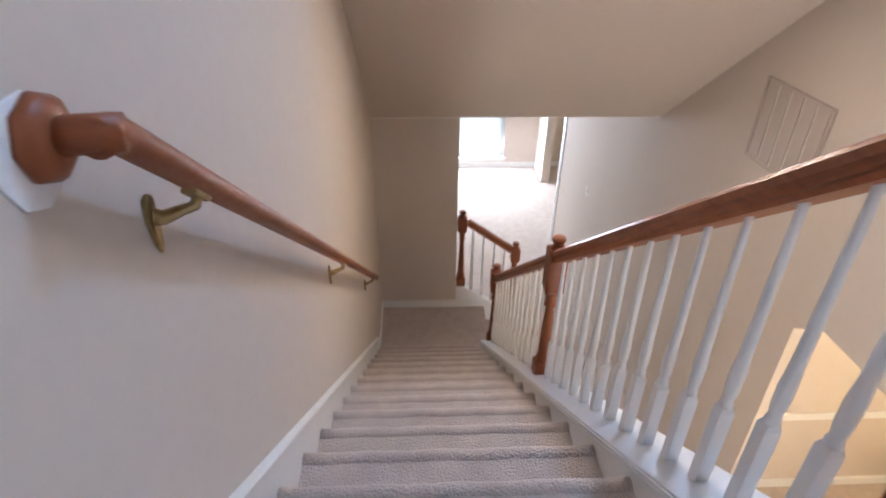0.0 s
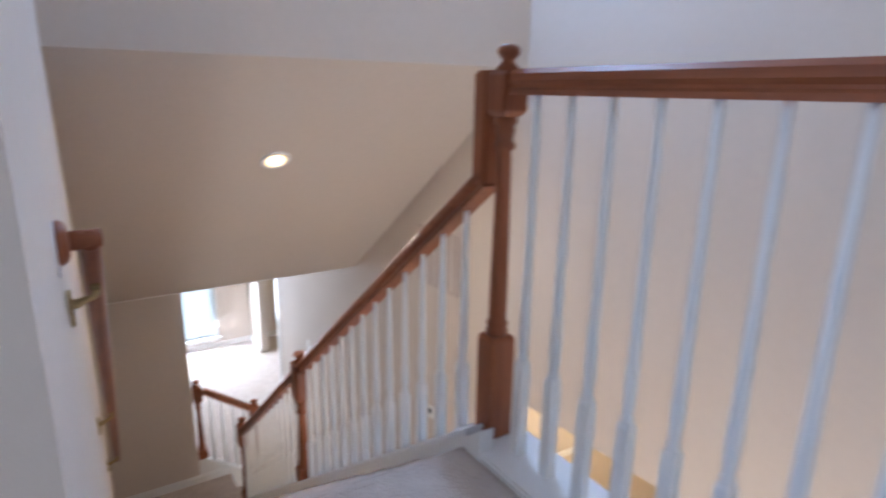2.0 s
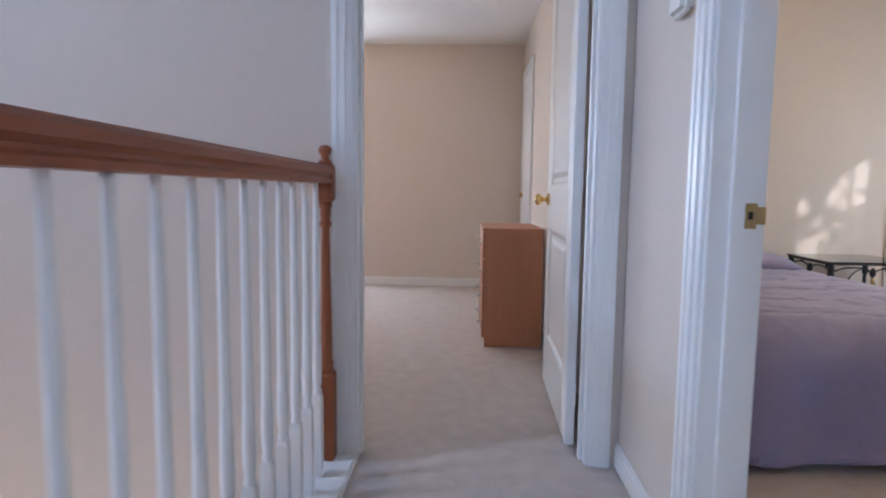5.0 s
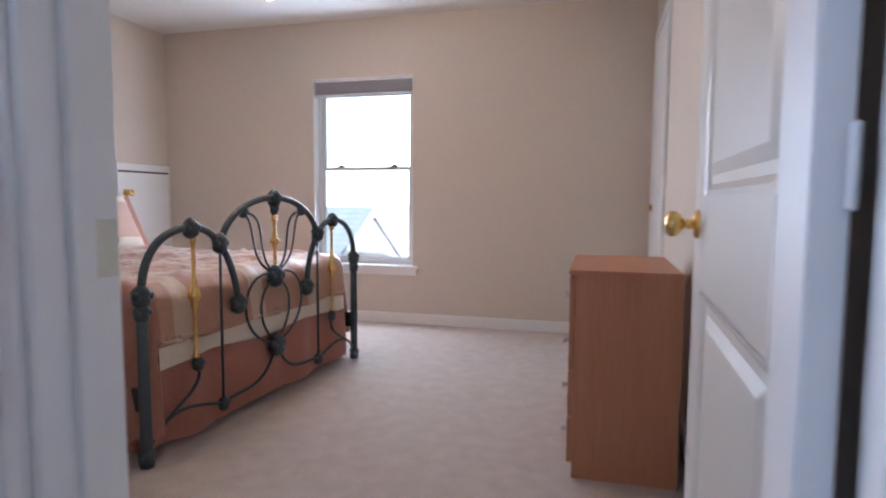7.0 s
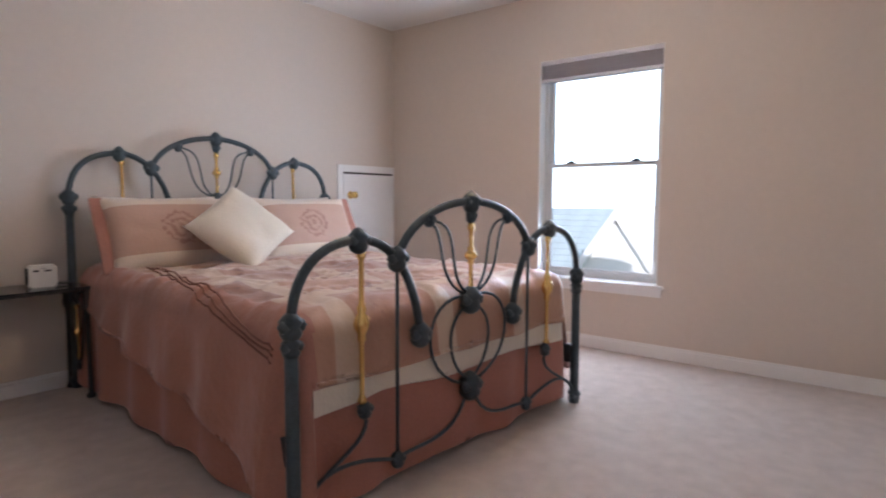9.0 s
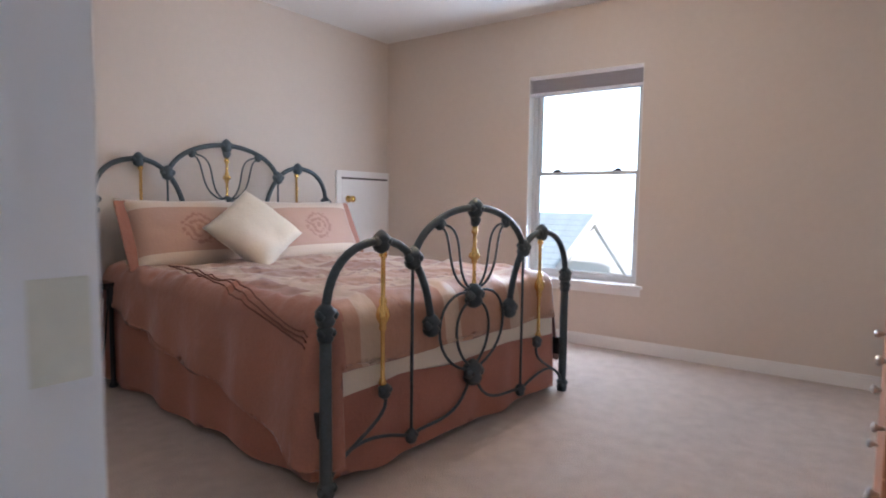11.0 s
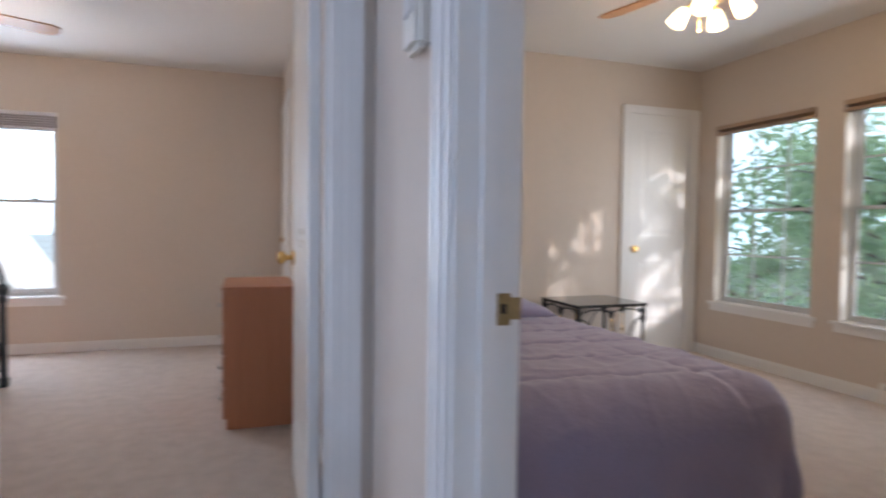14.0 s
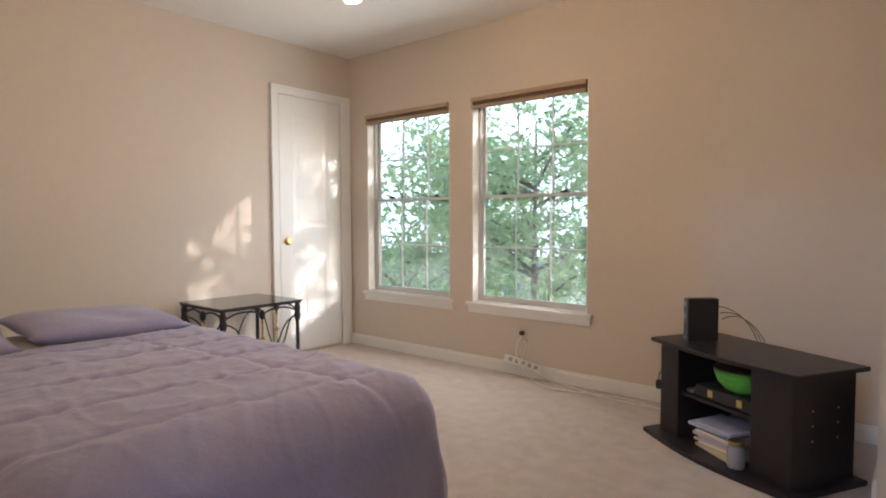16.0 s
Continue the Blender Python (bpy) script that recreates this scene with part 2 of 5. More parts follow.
def tube(bm, pts, r, n=8, m=None, flat=1.0):
    """A round bar along a line of points; r may be a list."""
    pts = [Vector(p) for p in pts]
    rings = []
    for i, p in enumerate(pts):
        d = (pts[min(i + 1, len(pts) - 1)] - pts[max(i - 1, 0)]).normalized()
        up = Vector((0, 1, 0)) if abs(d.y) < 0.9 else Vector((0, 0, 1))
        s = d.cross(up).normalized()
        u = s.cross(d)
        rad = r[i] if isinstance(r, (list, tuple)) else r
        ring = []
        for k in range(n):
            a = 2 * math.pi * k / n
            co = p + s * rad * math.cos(a) + u * rad * flat * math.sin(a)
            ring.append(bm.verts.new(m @ co if m else co))
        rings.append(ring)
    for a, b in zip(rings, rings[1:]):
        for i in range(n):
            f = bm.faces.new((a[i], a[(i + 1) % n], b[(i + 1) % n], b[i]))
            f.smooth = True
    bm.faces.new(list(reversed(rings[0])))
    bm.faces.new(rings[-1])


def bez(p0, p1, p2, p3, n=12):
    out = []
    for i in range(n + 1):
        t = i / n
        out.append(tuple(a * (1 - t) ** 3 + 3 * b * t * (1 - t) ** 2 + 3 * c * t * t * (1 - t) + d * t ** 3 for a, b, c, d in zip(p0, p1, p2, p3)))
    return out


def arc(cx, cz, rx, rz, a0, a1, y=0.0, n=16):
    return [(cx + rx * math.cos(radians(a0 + (a1 - a0) * i / n)), y, cz + rz * math.sin(radians(a0 + (a1 - a0) * i / n))) for i in range(n + 1)]


def prism(bm, outline, y0, y1, m=None):
    """Extrudes an outline of (x, z) pairs from y0 to y1."""
    lo = [bm.verts.new(m @ Vector((x, y0, z)) if m else Vector((x, y0, z))) for x, z in outline]
    hi = [bm.verts.new(m @ Vector((x, y1, z)) if m else Vector((x, y1, z))) for x, z in outline]
    k = len(outline)
    bm.faces.new(lo)
    bm.faces.new(list(reversed(hi)))
    for i in range(k):
        bm.faces.new((lo[i], hi[i], hi[(i + 1) % k], lo[(i + 1) % k]))


def ob_from(name, bm, material, bevel=0.0, smooth=False):
    bmesh.ops.recalc_face_normals(bm, faces=bm.faces)
    if bevel:
        es = [e for e in bm.edges if len(e.link_faces) == 2 and e.calc_face_angle(0) > 0.6]
        bmesh.ops.bevel(bm, geom=es, offset=bevel, segments=2, affect="EDGES", clamp_overlap=True)
    if smooth:
        for f in bm.faces:
            f.smooth = True
    me = bpy.data.meshes.new(name)
    bm.to_mesh(me)
    bm.free()
    me.materials.append(material)
    return new(name, me)


def part(name, bm, material, parent, label="", bevel=0.0, smooth=False):
    ob = ob_from(name, bm, material, bevel, smooth)
    ob.parent = parent
    return tagged(ob, label=label)


def thing(name, label, category, group="", m=None):
    ob = tagged(new(name), label, category, group)
    if m:
        ob.matrix_basis = m
    return ob


def solid(name, bm, material, label, category, group="", bevel=0.0, smooth=False, m=None):
    ob = tagged(ob_from(name, bm, material, bevel, smooth), label, category, group)
    if m:
        ob.matrix_basis = m
    return ob


def structure(name, bm, material, label="", bevel=0.0):
    return tagged(ob_from(name, bm, material, bevel), label, "", "", "structure")


def B():
    return bmesh.new()


def wall_bm(axis, c0, c1, a0, a1, z0, z1, holes=()):
    """A wall of real thickness, cut through by (from, to, sill, head) openings."""
    bm = B()

    def put(p0, p1, q0, q1):
        if p1 - p0 > 1e-4 and q1 - q0 > 1e-4:
            if axis == "x":
                box(bm, c0, c1, p0, p1, q0, q1)
            else:
                box(bm, p0, p1, c0, c1, q0, q1)
    at = a0
    for h0, h1, s, t in sorted(holes):
        put(at, h0, z0, z1)
        put(h0, h1, z0, s)
        put(h0, h1, t, z1)
        at = h1
    put(at, a1, z0, z1)
    return bm


# ---- measures of the place ----
FLOOR2 = -3.56
HALL_N, HALL_S = -1.0, -2.03
AX0, AX1, AY0, AY1, AC = 2.53, 6.33, -2.03, 2.00, 2.40
BX1, BY0, BY1, BC = 4.94, -5.45, -2.155, 2.44
RISE, RUN, TOP = 0.1875, 0.25, 0.18
LAND = -15 * RISE
WEST = -0.33
BACK = 4.60
DOOR_A = (-1.93, -1.082)
DOOR_B = (0.84, 1.77)
HEAD = 2.03

# ---- large structure ----
bm = B()
box(bm, -3.3, 0.58, -2.155, TOP - 0.02, -0.25, 0)
box(bm, 0.58, AX0, -2.155, HALL_N - 0.09, -0.25, 0)
structure("floor_hall", bm, CARPET, "beige cut-pile carpet of the upper hall")
bm = B()
box(bm, AX0, AX1 + 0.12, AY0 - 0.13, AY1 + 0.12, -0.25, 0)
structure("floor_bedroom_1", bm, CARPET, "beige cut-pile carpet")
bm = B()
box(bm, 0.66, BX1 + 0.12, BY0 - 0.16, BY1, -0.25, 0)
structure("floor_bedroom_2", bm, CARPET, "beige cut-pile carpet")

# walls round the hall and stair
structure("wall_hall_south", wall_bm("y", HALL_S - 0.125, HALL_S, -3.3, AX1 + 0.12, -0.25, 2.46, [(DOOR_B[0], DOOR_B[1], -0.03, HEAD)]), PAINT)
structure("wall_hall_west", wall_bm("x", -3.32, -3.2, -2.03, -0.25, 0, 2.46), PAINT)
structure("wall_hall_north_west", wall_bm("y", -0.25, -0.13, -3.3, WEST, 0, 2.46, [(-2.6, -0.9, 0.6, 2.2)]), PAINT)
structure("wall_stair_west", wall_bm("x", WEST - 0.12, WEST, -0.13, BACK + 0.12, FLOOR2, 3.6), PAINT)
structure("wall_stair_west_upper", wall_bm("x", WEST - 0.12, WEST, HALL_N + 0.3, -0.13, 2.46, 3.6), PAINT)
structure("wall_landing_back", wall_bm("y", BACK, BACK + 0.12, WEST, 0.41, FLOOR2, -0.82), PAINT)
# the tall foyer wall, a little out of square
ANG = math.degrees(math.atan2(0.29, 5.6))
SKEW = Matrix.Translation((2.41, HALL_N, 0)) @ Matrix.Rotation(radians(ANG), 4, "Z")
bm = wall_bm("x", 0, 0.12, 0, 8.1, FLOOR2, 3.6, [(1.50, 3.44, FLOOR2, -1.17)])
prism(bm, [(3.24, -1.17), (3.44, -1.17), (3.44, -1.31)], -0.12, 0.0, Matrix.Rotation(radians(90), 4, "Z"))
bmesh.ops.transform(bm, matrix=SKEW, verts=bm.verts)
structure("wall_foyer_east", bm, PAINT)
structure("wall_bedroom_1_west", wall_bm("x", 2.41, AX0, -2.03, HALL_N + 0.003, -0.25, 2.6, [(DOOR_A[0], DOOR_A[1], -0.03, HEAD)]), PAINT)
structure("wall_bedroom_1_west_inner", wall_bm("x", AX0 - 0.10, AX0, HALL_N + 0.003, AY1, -0.25, 2.46), PAINT)
structure("wall_bedroom_1_north", wall_bm("y", AY1, AY1 + 0.12, AX0 - 0.1, AX1, -0.25, 2.46), PAINT)
WA = (-0.262, 0.588, 0.462, 1.953)
structure("wall_bedroom_1_east", wall_bm("x", AX1, AX1 + 0.14, AY0, AY1 + 0.12, -0.25, 2.46, [WA]), PAINT)
W1, W2 = (3.83, 4.72, 0.47, 1.93), (2.72, 3.62, 0.47, 1.93)
structure("wall_bedroom_2_south", wall_bm("y", BY0 - 0.16, BY0, 1.1, BX1 + 0.12, -0.25, 2.5, [W2, W1]), PAINT)
structure("wall_bedroom_2_east", wall_bm("x", BX1, BX1 + 0.12, BY0, BY1, -0.25, 2.5), PAINT)
structure("wall_bedroom_2_west", wall_bm("x", 0.66, 0.78, -4.75, BY1, -0.25, 2.5), PAINT)
structure("wall_bedroom_2_closet", wall_bm("x", 0.66, 1.2, BY0, -4.75, -0.25, 2.5), PAINT)
# foyer below: closing walls
structure("wall_foyer_south", wall_bm("y", HALL_N - 0.12, HALL_N + 0.05, 0.62, 2.41, FLOOR2, -0.25, [(1.0, 2.1, FLOOR2 + 0.1, -1.5)]), PAINT)
structure("wall_under_stair", wall_bm("x", 0.62, 0.70, HALL_N, 3.0, FLOOR2, -2.9), PAINT)
structure("wall_under_balcony", wall_bm("x", 0.62, 0.70, HALL_N + 0.05, TOP, -2.9, -0.03), PAINT)
bm = B()
prism(bm, [(TOP, -0.10), (TOP, -2.9), (3.6, -2.9), (3.6, LAND - 0.02), (3.0, -2.30)], -0.70, -0.62, Matrix.Rotation(radians(90), 4, "Z"))
structure("wall_stair_side", bm, PAINT)

# ceilings
bm = B()
box(bm, -3.3, AX0, -2.155, HALL_N + 0.3, 2.46, 2.58)
box(bm, -3.3, WEST - 0.12, HALL_N + 0.3, -0.13, 2.46, 2.58)
structure("ceiling_hall", bm, CEIL)
structure("wall_hall_header", wall_bm("y", HALL_N + 0.3, HALL_N + 0.4, -0.5, 2.41, 2.46, 3.6), PAINT)
bm = B()
box(bm, AX0 - 0.1, AX1 + 0.14, AY0, AY1 + 0.12, AC, AC + 0.1)
structure("ceiling_bedroom_1", bm, CEIL)
bm = B()
box(bm, 0.66, BX1 + 0.12, BY0 - 0.16, BY1, BC, BC + 0.1)
structure("ceiling_bedroom_2", bm, CEIL)
bm = B()
box(bm, WEST - 0.12, 2.6, HALL_N + 0.3, 2.3, 3.6, 3.7)
structure("ceiling_foyer", bm, CEIL)
S_TOP, S_Z, S_B = 2.10, 1.145, -0.812
bm = B()
prism(bm, [(BACK, S_B), (S_TOP, S_Z), (S_TOP, S_Z + 0.15), (BACK + 0.1, -0.75)], -2.5, -WEST, Matrix.Rotation(radians(90), 4, "Z"))
structure("ceiling_stair_slope", bm, PAINT, "beige sloped ceiling over the stair")
structure("wall_above_slope", wall_bm("y", S_TOP - 0.003, S_TOP + 0.12, WEST, 2.5, S_Z, 3.6, [(0.7, 2.0, 2.2, 3.3)]), PAINT)

# lower storey beyond the stair
bm = B()
box(bm, WEST - 2.5, 6.5, HALL_N - 0.1, 10.0, FLOOR2 - 0.2, FLOOR2)
structure("floor_lower", bm, CARPET, "beige carpet of the lower storey")
bm = B()
box(bm, WEST - 2.5, 6.5, BACK, 10.0, -0.82, -0.76)
box(bm, 2.45, 6.5, HALL_N - 0.1, BACK, -0.82, -0.76)
structure("ceiling_lower", bm, CEIL)
structure("wall_front_room_north", wall_bm("y", 9.55, 9.69, WEST - 2.5, 6.5, FLOOR2, -0.82, [(0.55, 1.58, FLOOR2 + 0.19, -1.4)]), PAINT)
structure("wall_front_room_west", wall_bm("x", WEST - 2.6, WEST - 2.48, BACK, 9.6, FLOOR2, -0.82), PAINT)
structure("wall_front_room_divider", wall_bm("x", 2.16, 2.30, 8.9, 9.55, FLOOR2, -0.82), PAINT)
structure("wall_front_room_south", wall_bm("y", BACK, BACK + 0.12, WEST - 2.5, WEST, FLOOR2, -0.82), PAINT)
structure("wall_side_room_east", wall_bm("x", 6.4, 6.5, HALL_N, 9.55, FLOOR2, -0.82), PAINT)
structure("wall_dining_south", wall_bm("y", HALL_N - 0.1, HALL_N, 2.41, 6.5, FLOOR2, -0.82), PAINT)
structure("wall_dining_north", wall_bm("y", 2.95, 3.05, 2.42, 6.4, FLOOR2, -0.82), PAINT)
structure("wall_dining_east", wall_bm("x", 4.6, 4.7, HALL_N, 2.95, FLOOR2, -0.82), PAINT)

# stair: one carpeted tread block per step
STEP0 = 0.325
for i in range(15):
    bm = B()
    y0 = STEP0 + i * RUN
    z = -i * RISE
    wx0, wx1 = (WEST + 0.022, 0.575) if i else (WEST + 0.002, 0.578)
    if i:
        box(bm, wx0, wx1, y0 - RUN - 0.02, y0 - 0.028, z - 0.30, z - 0.010)
    else:
        box(bm, wx0, wx1, TOP - 0.02, y0 - 0.028, z - 0.30, z - 0.001)
    st = structure("stair_tread", bm, CARPET, "carpeted stair tread")
    bm = B()
    tube(bm, [(wx0 + (wx1 - wx0) * k / 14, y0 - 0.028 + 0.002 * math.sin(k * 1.7 + i), z - 0.027 + 0.0015 * math.sin(k * 2.3 + 2 * i)) for k in range(15)], 0.028, 14)
    part("nosing", bm, CARPET, st, "rounded carpeted nosing")
bm = B()
box(bm, WEST, 0.70, TOP + 14 * RUN - 0.27, BACK, LAND - 0.2, LAND)
structure("stair_landing", bm, CARPET, "carpeted landing between the two flights")
for i in range(1, 4):
    bm = B()
    x0 = 0.70 + (i - 1) * RUN
    box(bm, x0 - 0.02, x0 + RUN, 3.74, BACK + 0.10, LAND - i * RISE - 0.3, LAND - i * RISE)
    structure("stair_tread", bm, CARPET, "carpeted stair tread of the lower flight")

ROT90 = Matrix.Rotation(radians(90), 4, "Z")
SL = RISE / RUN
# skirt boards, stringer and white cap beside the stair
Y1 = TOP + 14 * RUN


def sloped(bm, x0, x1, y0, y1, lo, hi):
    """A board along the flight between two lines parallel to it, lo and hi above the nosings."""
    def z(y):
        return -(y - TOP) * SL
    prism(bm, [(y0, z(y0) + lo), (y1, z(y1) + lo), (y1, z(y1) + hi), (y0, z(y0) + hi)], -x1, -x0, ROT90)


bm = B()
sloped(bm, WEST, WEST + 0.022, 0.22, Y1 + 0.10, -0.14, 0.205)
sloped(bm, WEST, WEST + 0.030, 0.22, Y1 + 0.10, 0.190, 0.208)
structure("trim_stair_skirt_wall", bm, TRIM, "white painted skirt board", 0.003)
bm = B()
sloped(bm, 0.575, 0.62, TOP + 0.04, Y1 + 0.06, -0.35, 0.125)
structure("trim_stair_stringer", bm, TRIM, "white painted stringer")
bm = B()
sloped(bm, 0.572, 0.772, TOP + 0.11, Y1 + 0.10, 0.125, 0.150)
structure("trim_stair_cap", bm, TRIM, "white painted cap under the balusters", 0.006)
bm = B()
box(bm, 0.578, 0.772, HALL_N - 0.10, TOP + 0.19, -0.03, 0.022)
box(bm, 0.772, 2.41, HALL_N - 0.10, HALL_N + 0.075, -0.03, 0.022)
box(bm, 0.68, 0.70, HALL_N + 0.075, TOP + 0.1, -0.28, -0.03)
box(bm, 0.70, 2.41, HALL_N + 0.05, HALL_N + 0.065, -0.28, -0.03)
structure("trim_balcony_cap", bm, TRIM, "white painted cap along the balcony edge", 0.006)


# baseboards
def baseboard(p, q, side, z=0.0, h=0.085):
    """White baseboard from p to q; side is the way it stands off the wall."""
    bm = B()
    (x0, y0), (x1, y1) = p, q
    for t, a, b in ((0.014, 0, h * 0.82), (0.009, h * 0.82, h)):
        xs = sorted((x0, x1 if x1 != x0 else x0 + side[0] * t))
        ys = sorted((y0, y1 if y1 != y0 else y0 + side[1] * t))
        box(bm, xs[0], xs[1], ys[0], ys[1], z + a, z + b)
    return structure("baseboard", bm, TRIM, "white painted baseboard", 0.002)


baseboard((AX1, AY0 + 0.01), (AX1, AY1 - 0.01), (-1, 0))
baseboard((AX0, AY1), (AX1 - 0.70, AY1), (0, -1))
baseboard((AX0 + 0.85, AY0), (5.35, AY0), (0, 1))
baseboard((BX1, -4.63), (BX1, BY1), (-1, 0))
baseboard((1.2, BY0), (BX1, BY0), (0, 1))
baseboard((1.2, BY0), (1.2, -4.75), (1, 0))
baseboard((0.78, -4.75), (0.78, -2.3), (1, 0))
baseboard((DOOR_B[1] + 0.09, HALL_S), (2.41, HALL_S), (0, 1))
baseboard((-3.2, HALL_S), (DOOR_B[0] - 0.09, HALL_S), (0, 1))
baseboard((WEST, BACK), (0.70, BACK), (0, -1), LAND)
baseboard((WEST, Y1 + 0.1), (WEST, BACK), (1, 0), LAND, 0.085)
baseboard((-2.7, 9.55), (2.16, 9.55), (0, -1), FLOOR2, 0.10)
baseboard((2.30, 9.55), (6.3, 9.55), (0, -1), FLOOR2, 0.10)
baseboard((2.16, 8.9), (2.16, 9.55), (-1, 0), FLOOR2, 0.10)
baseboard((2.42, 2.95), (4.6, 2.95), (0, -1), FLOOR2, 0.10)
baseboard((4.6, -0.9), (4.6, 2.93), (-1, 0), FLOOR2, 0.10)
bm = B()
box(bm, 4.575, 4.6, -0.9, 2.925, FLOOR2 + 0.86, FLOOR2 + 0.93)
box(bm, 2.42, 4.6, 2.925, 2.95, FLOOR2 + 0.86, FLOOR2 + 0.93)
structure("trim_chair_rail", bm, TRIM, "white painted chair rail", 0.004)


# door casings and jambs
def casing(name, axis, face0, face1, a0, a1, head):
    """Jamb lining, stop and moulded casing on both faces of an opening."""
    bm = B()
    lo, hi = min(face0, face1), max(face0, face1)

    def put(p0, p1, c0, c1, z0, z1):
        if axis == "x":
            box(bm, c0, c1, p0, p1, z0, z1)
        else:
            box(bm, p0, p1, c0, c1, z0, z1)
    j = 0.019
    put(a0, a0 + j, lo, hi, 0, head)
    put(a1 - j, a1, lo, hi, 0, head)
    put(a0 + j, a1 - j, lo, hi, head - j, head)
    mid = (lo + hi) / 2
    put(a0 + j, a0 + j + 0.011, mid - 0.016, mid + 0.016, 0, head - j)
    put(a1 - j - 0.011, a1 - j, mid - 0.016, mid + 0.016, 0, head - j)
    put(a0 + j, a1 - j, mid - 0.016, mid + 0.016, head - j - 0.011, head - j)
    for f, s in ((lo, -1), (hi, 1)):
        for t, e0, e1 in ((0.010, -0.006, 0.060), (0.017, 0.018, 0.0625), (0.021, 0.044, 0.065)):
            c0, c1 = sorted((f, f + s * t))
            put(a0 - e1, a0 - e0, c0, c1, 0, head + e1)
            put(a1 + e0, a1 + e1, c0, c1, 0, head + e1)
            put(a0 - e0, a1 + e0, c0, c1, head + e0, head + e1)
    return structure(name, bm, TRIM, "white painted moulded door casing", 0.002)


casing("door_frame_1", "x", 2.41, AX0, DOOR_A[0], DOOR_A[1], HEAD)
casing("door_frame_2", "y", HALL_S - 0.125, HALL_S, DOOR_B[0], DOOR_B[1], HEAD)


def knob(parent, x, y, z, side, material=BRASS):
    bm = B()
    m = Matrix.Translation((x, y, z)) @ Matrix.Rotation(radians(-90 * side), 4, "X")
    lathe(bm, [(0.030, 0), (0.031, 0.004), (0.026, 0.009), (0.011, 0.012), (0.010, 0.030), (0.020, 0.036), (0.028, 0.048), (0.027, 0.060), (0.016, 0.068), (0.004, 0.070)], 20, m)
    return part("door_knob", bm, material, parent, "polished brass knob", smooth=True)


def panel_door(name, w, h, m, label, knobs=(1, -1), knob_z=0.92):
    """Two-panel moulded door; x runs from the hinge, y is its thickness."""
    bm = B()
    t = 0.035
    st = 0.12
    rails = [(0.0, 0.24), (0.78, 0.98), (h - 0.13, h)]
    box(bm, 0, st, 0, t, 0, h)
    box(bm, w - st, w, 0, t, 0, h)
    for a, b in rails:
        box(bm, st, w - st, 0, t, a, b)
    for (_, a), (b, _) in zip(rails, rails[1:]):
        box(bm, st, w - st, 0.012, t - 0.012, a, b)
        for front in (True, False):
            def yy(d):
                return d if front else t - d
            # ogee moulding, a sunk margin and a raised field with sloping edges
            rings = [(0.0, 0.001), (0.010, 0.003), (0.022, 0.0105), (0.040, 0.0115), (0.062, 0.004), (0.070, 0.0035)]
            prev = None
            for e, d in rings:
                x0, x1, z0, z1 = st + e, w - st - e, a + e, b - e
                loop = [bm.verts.new((x, yy(d), z)) for x, z in ((x0, z0), (x1, z0), (x1, z1), (x0, z1))]
                if prev:
                    for k in range(4):
                        q = (prev[k], prev[(k + 1) % 4], loop[(k + 1) % 4], loop[k])
                        bm.faces.new(q if front else tuple(reversed(q)))
                prev = loop
            bm.faces.new(prev if front else list(reversed(prev)))
    ob = structure(name, bm, TRIM, label, 0.003)
    ob.matrix_basis = m
    for s in knobs:
        knob(ob, w - 0.065, t if s > 0 else 0, knob_z, s)
    return ob


d1 = panel_door("door_1", 0.81, 2.0, pose(2.55, DOOR_A[0] + 0.030, 0.012, 0, 0, -1.5), "white two-panel bedroom door, standing open")
for z in (0.2, 1.0, 1.8):
    bm = B()
    lathe(bm, [(0.004, -0.040), (0.005, -0.036), (0.005, 0.036), (0.004, 0.040)], 10, Matrix.Translation((-0.010, 0.004, z)))
    part("hinge", bm, TRIM, d1, "hinge knuckle painted white")
d2 = panel_door("door_2", 0.885, 2.0, pose(DOOR_B[0] + 0.022, BY1 - 0.004, 0.012, 0, 0, -81), "white two-panel bedroom door, standing open")
for z in (0.2, 1.0, 1.8):
    bm = B()
    lathe(bm, [(0.006, -0.045), (0.007, -0.04), (0.007, 0.04), (0.006, 0.045)], 10, Matrix.Translation((-0.010, 0.04, z)))
    part("hinge", bm, OLDBRASS, d2, "brass hinge knuckle")
# strike plates
bm = B()
box(bm, DOOR_B[1] - 0.0215, DOOR_B[1] - 0.018, BY1 + 0.016, BY1 + 0.042, 0.890, 0.948)
box(bm, DOOR_B[1] - 0.0225, DOOR_B[1] - 0.018, BY1 - 0.004, BY1 + 0.016, 0.900, 0.940)
sp = part("strike_plate", bm, OLDBRASS, bpy.data.objects["door_frame_2"], "brass strike plate", 0.001)
bm = B()
box(bm, DOOR_B[1] - 0.024, DOOR_B[1] - 0.021, BY1 + 0.026, BY1 + 0.036, 0.911, 0.929)
part("strike_hole", bm, SHADOWGAP, sp, "dark latch hole")
bm = B()
box(bm, AX0 - 0.048, AX0 - 0.004, DOOR_A[1] - 0.0215, DOOR_A[1] - 0.018, 0.885, 0.955)
part("strike_plate", bm, mat("painted_over_brass", (0.68, 0.66, 0.55), 0.4), bpy.data.objects["door_frame_1"], "strike plate smeared with white paint", 0.001)

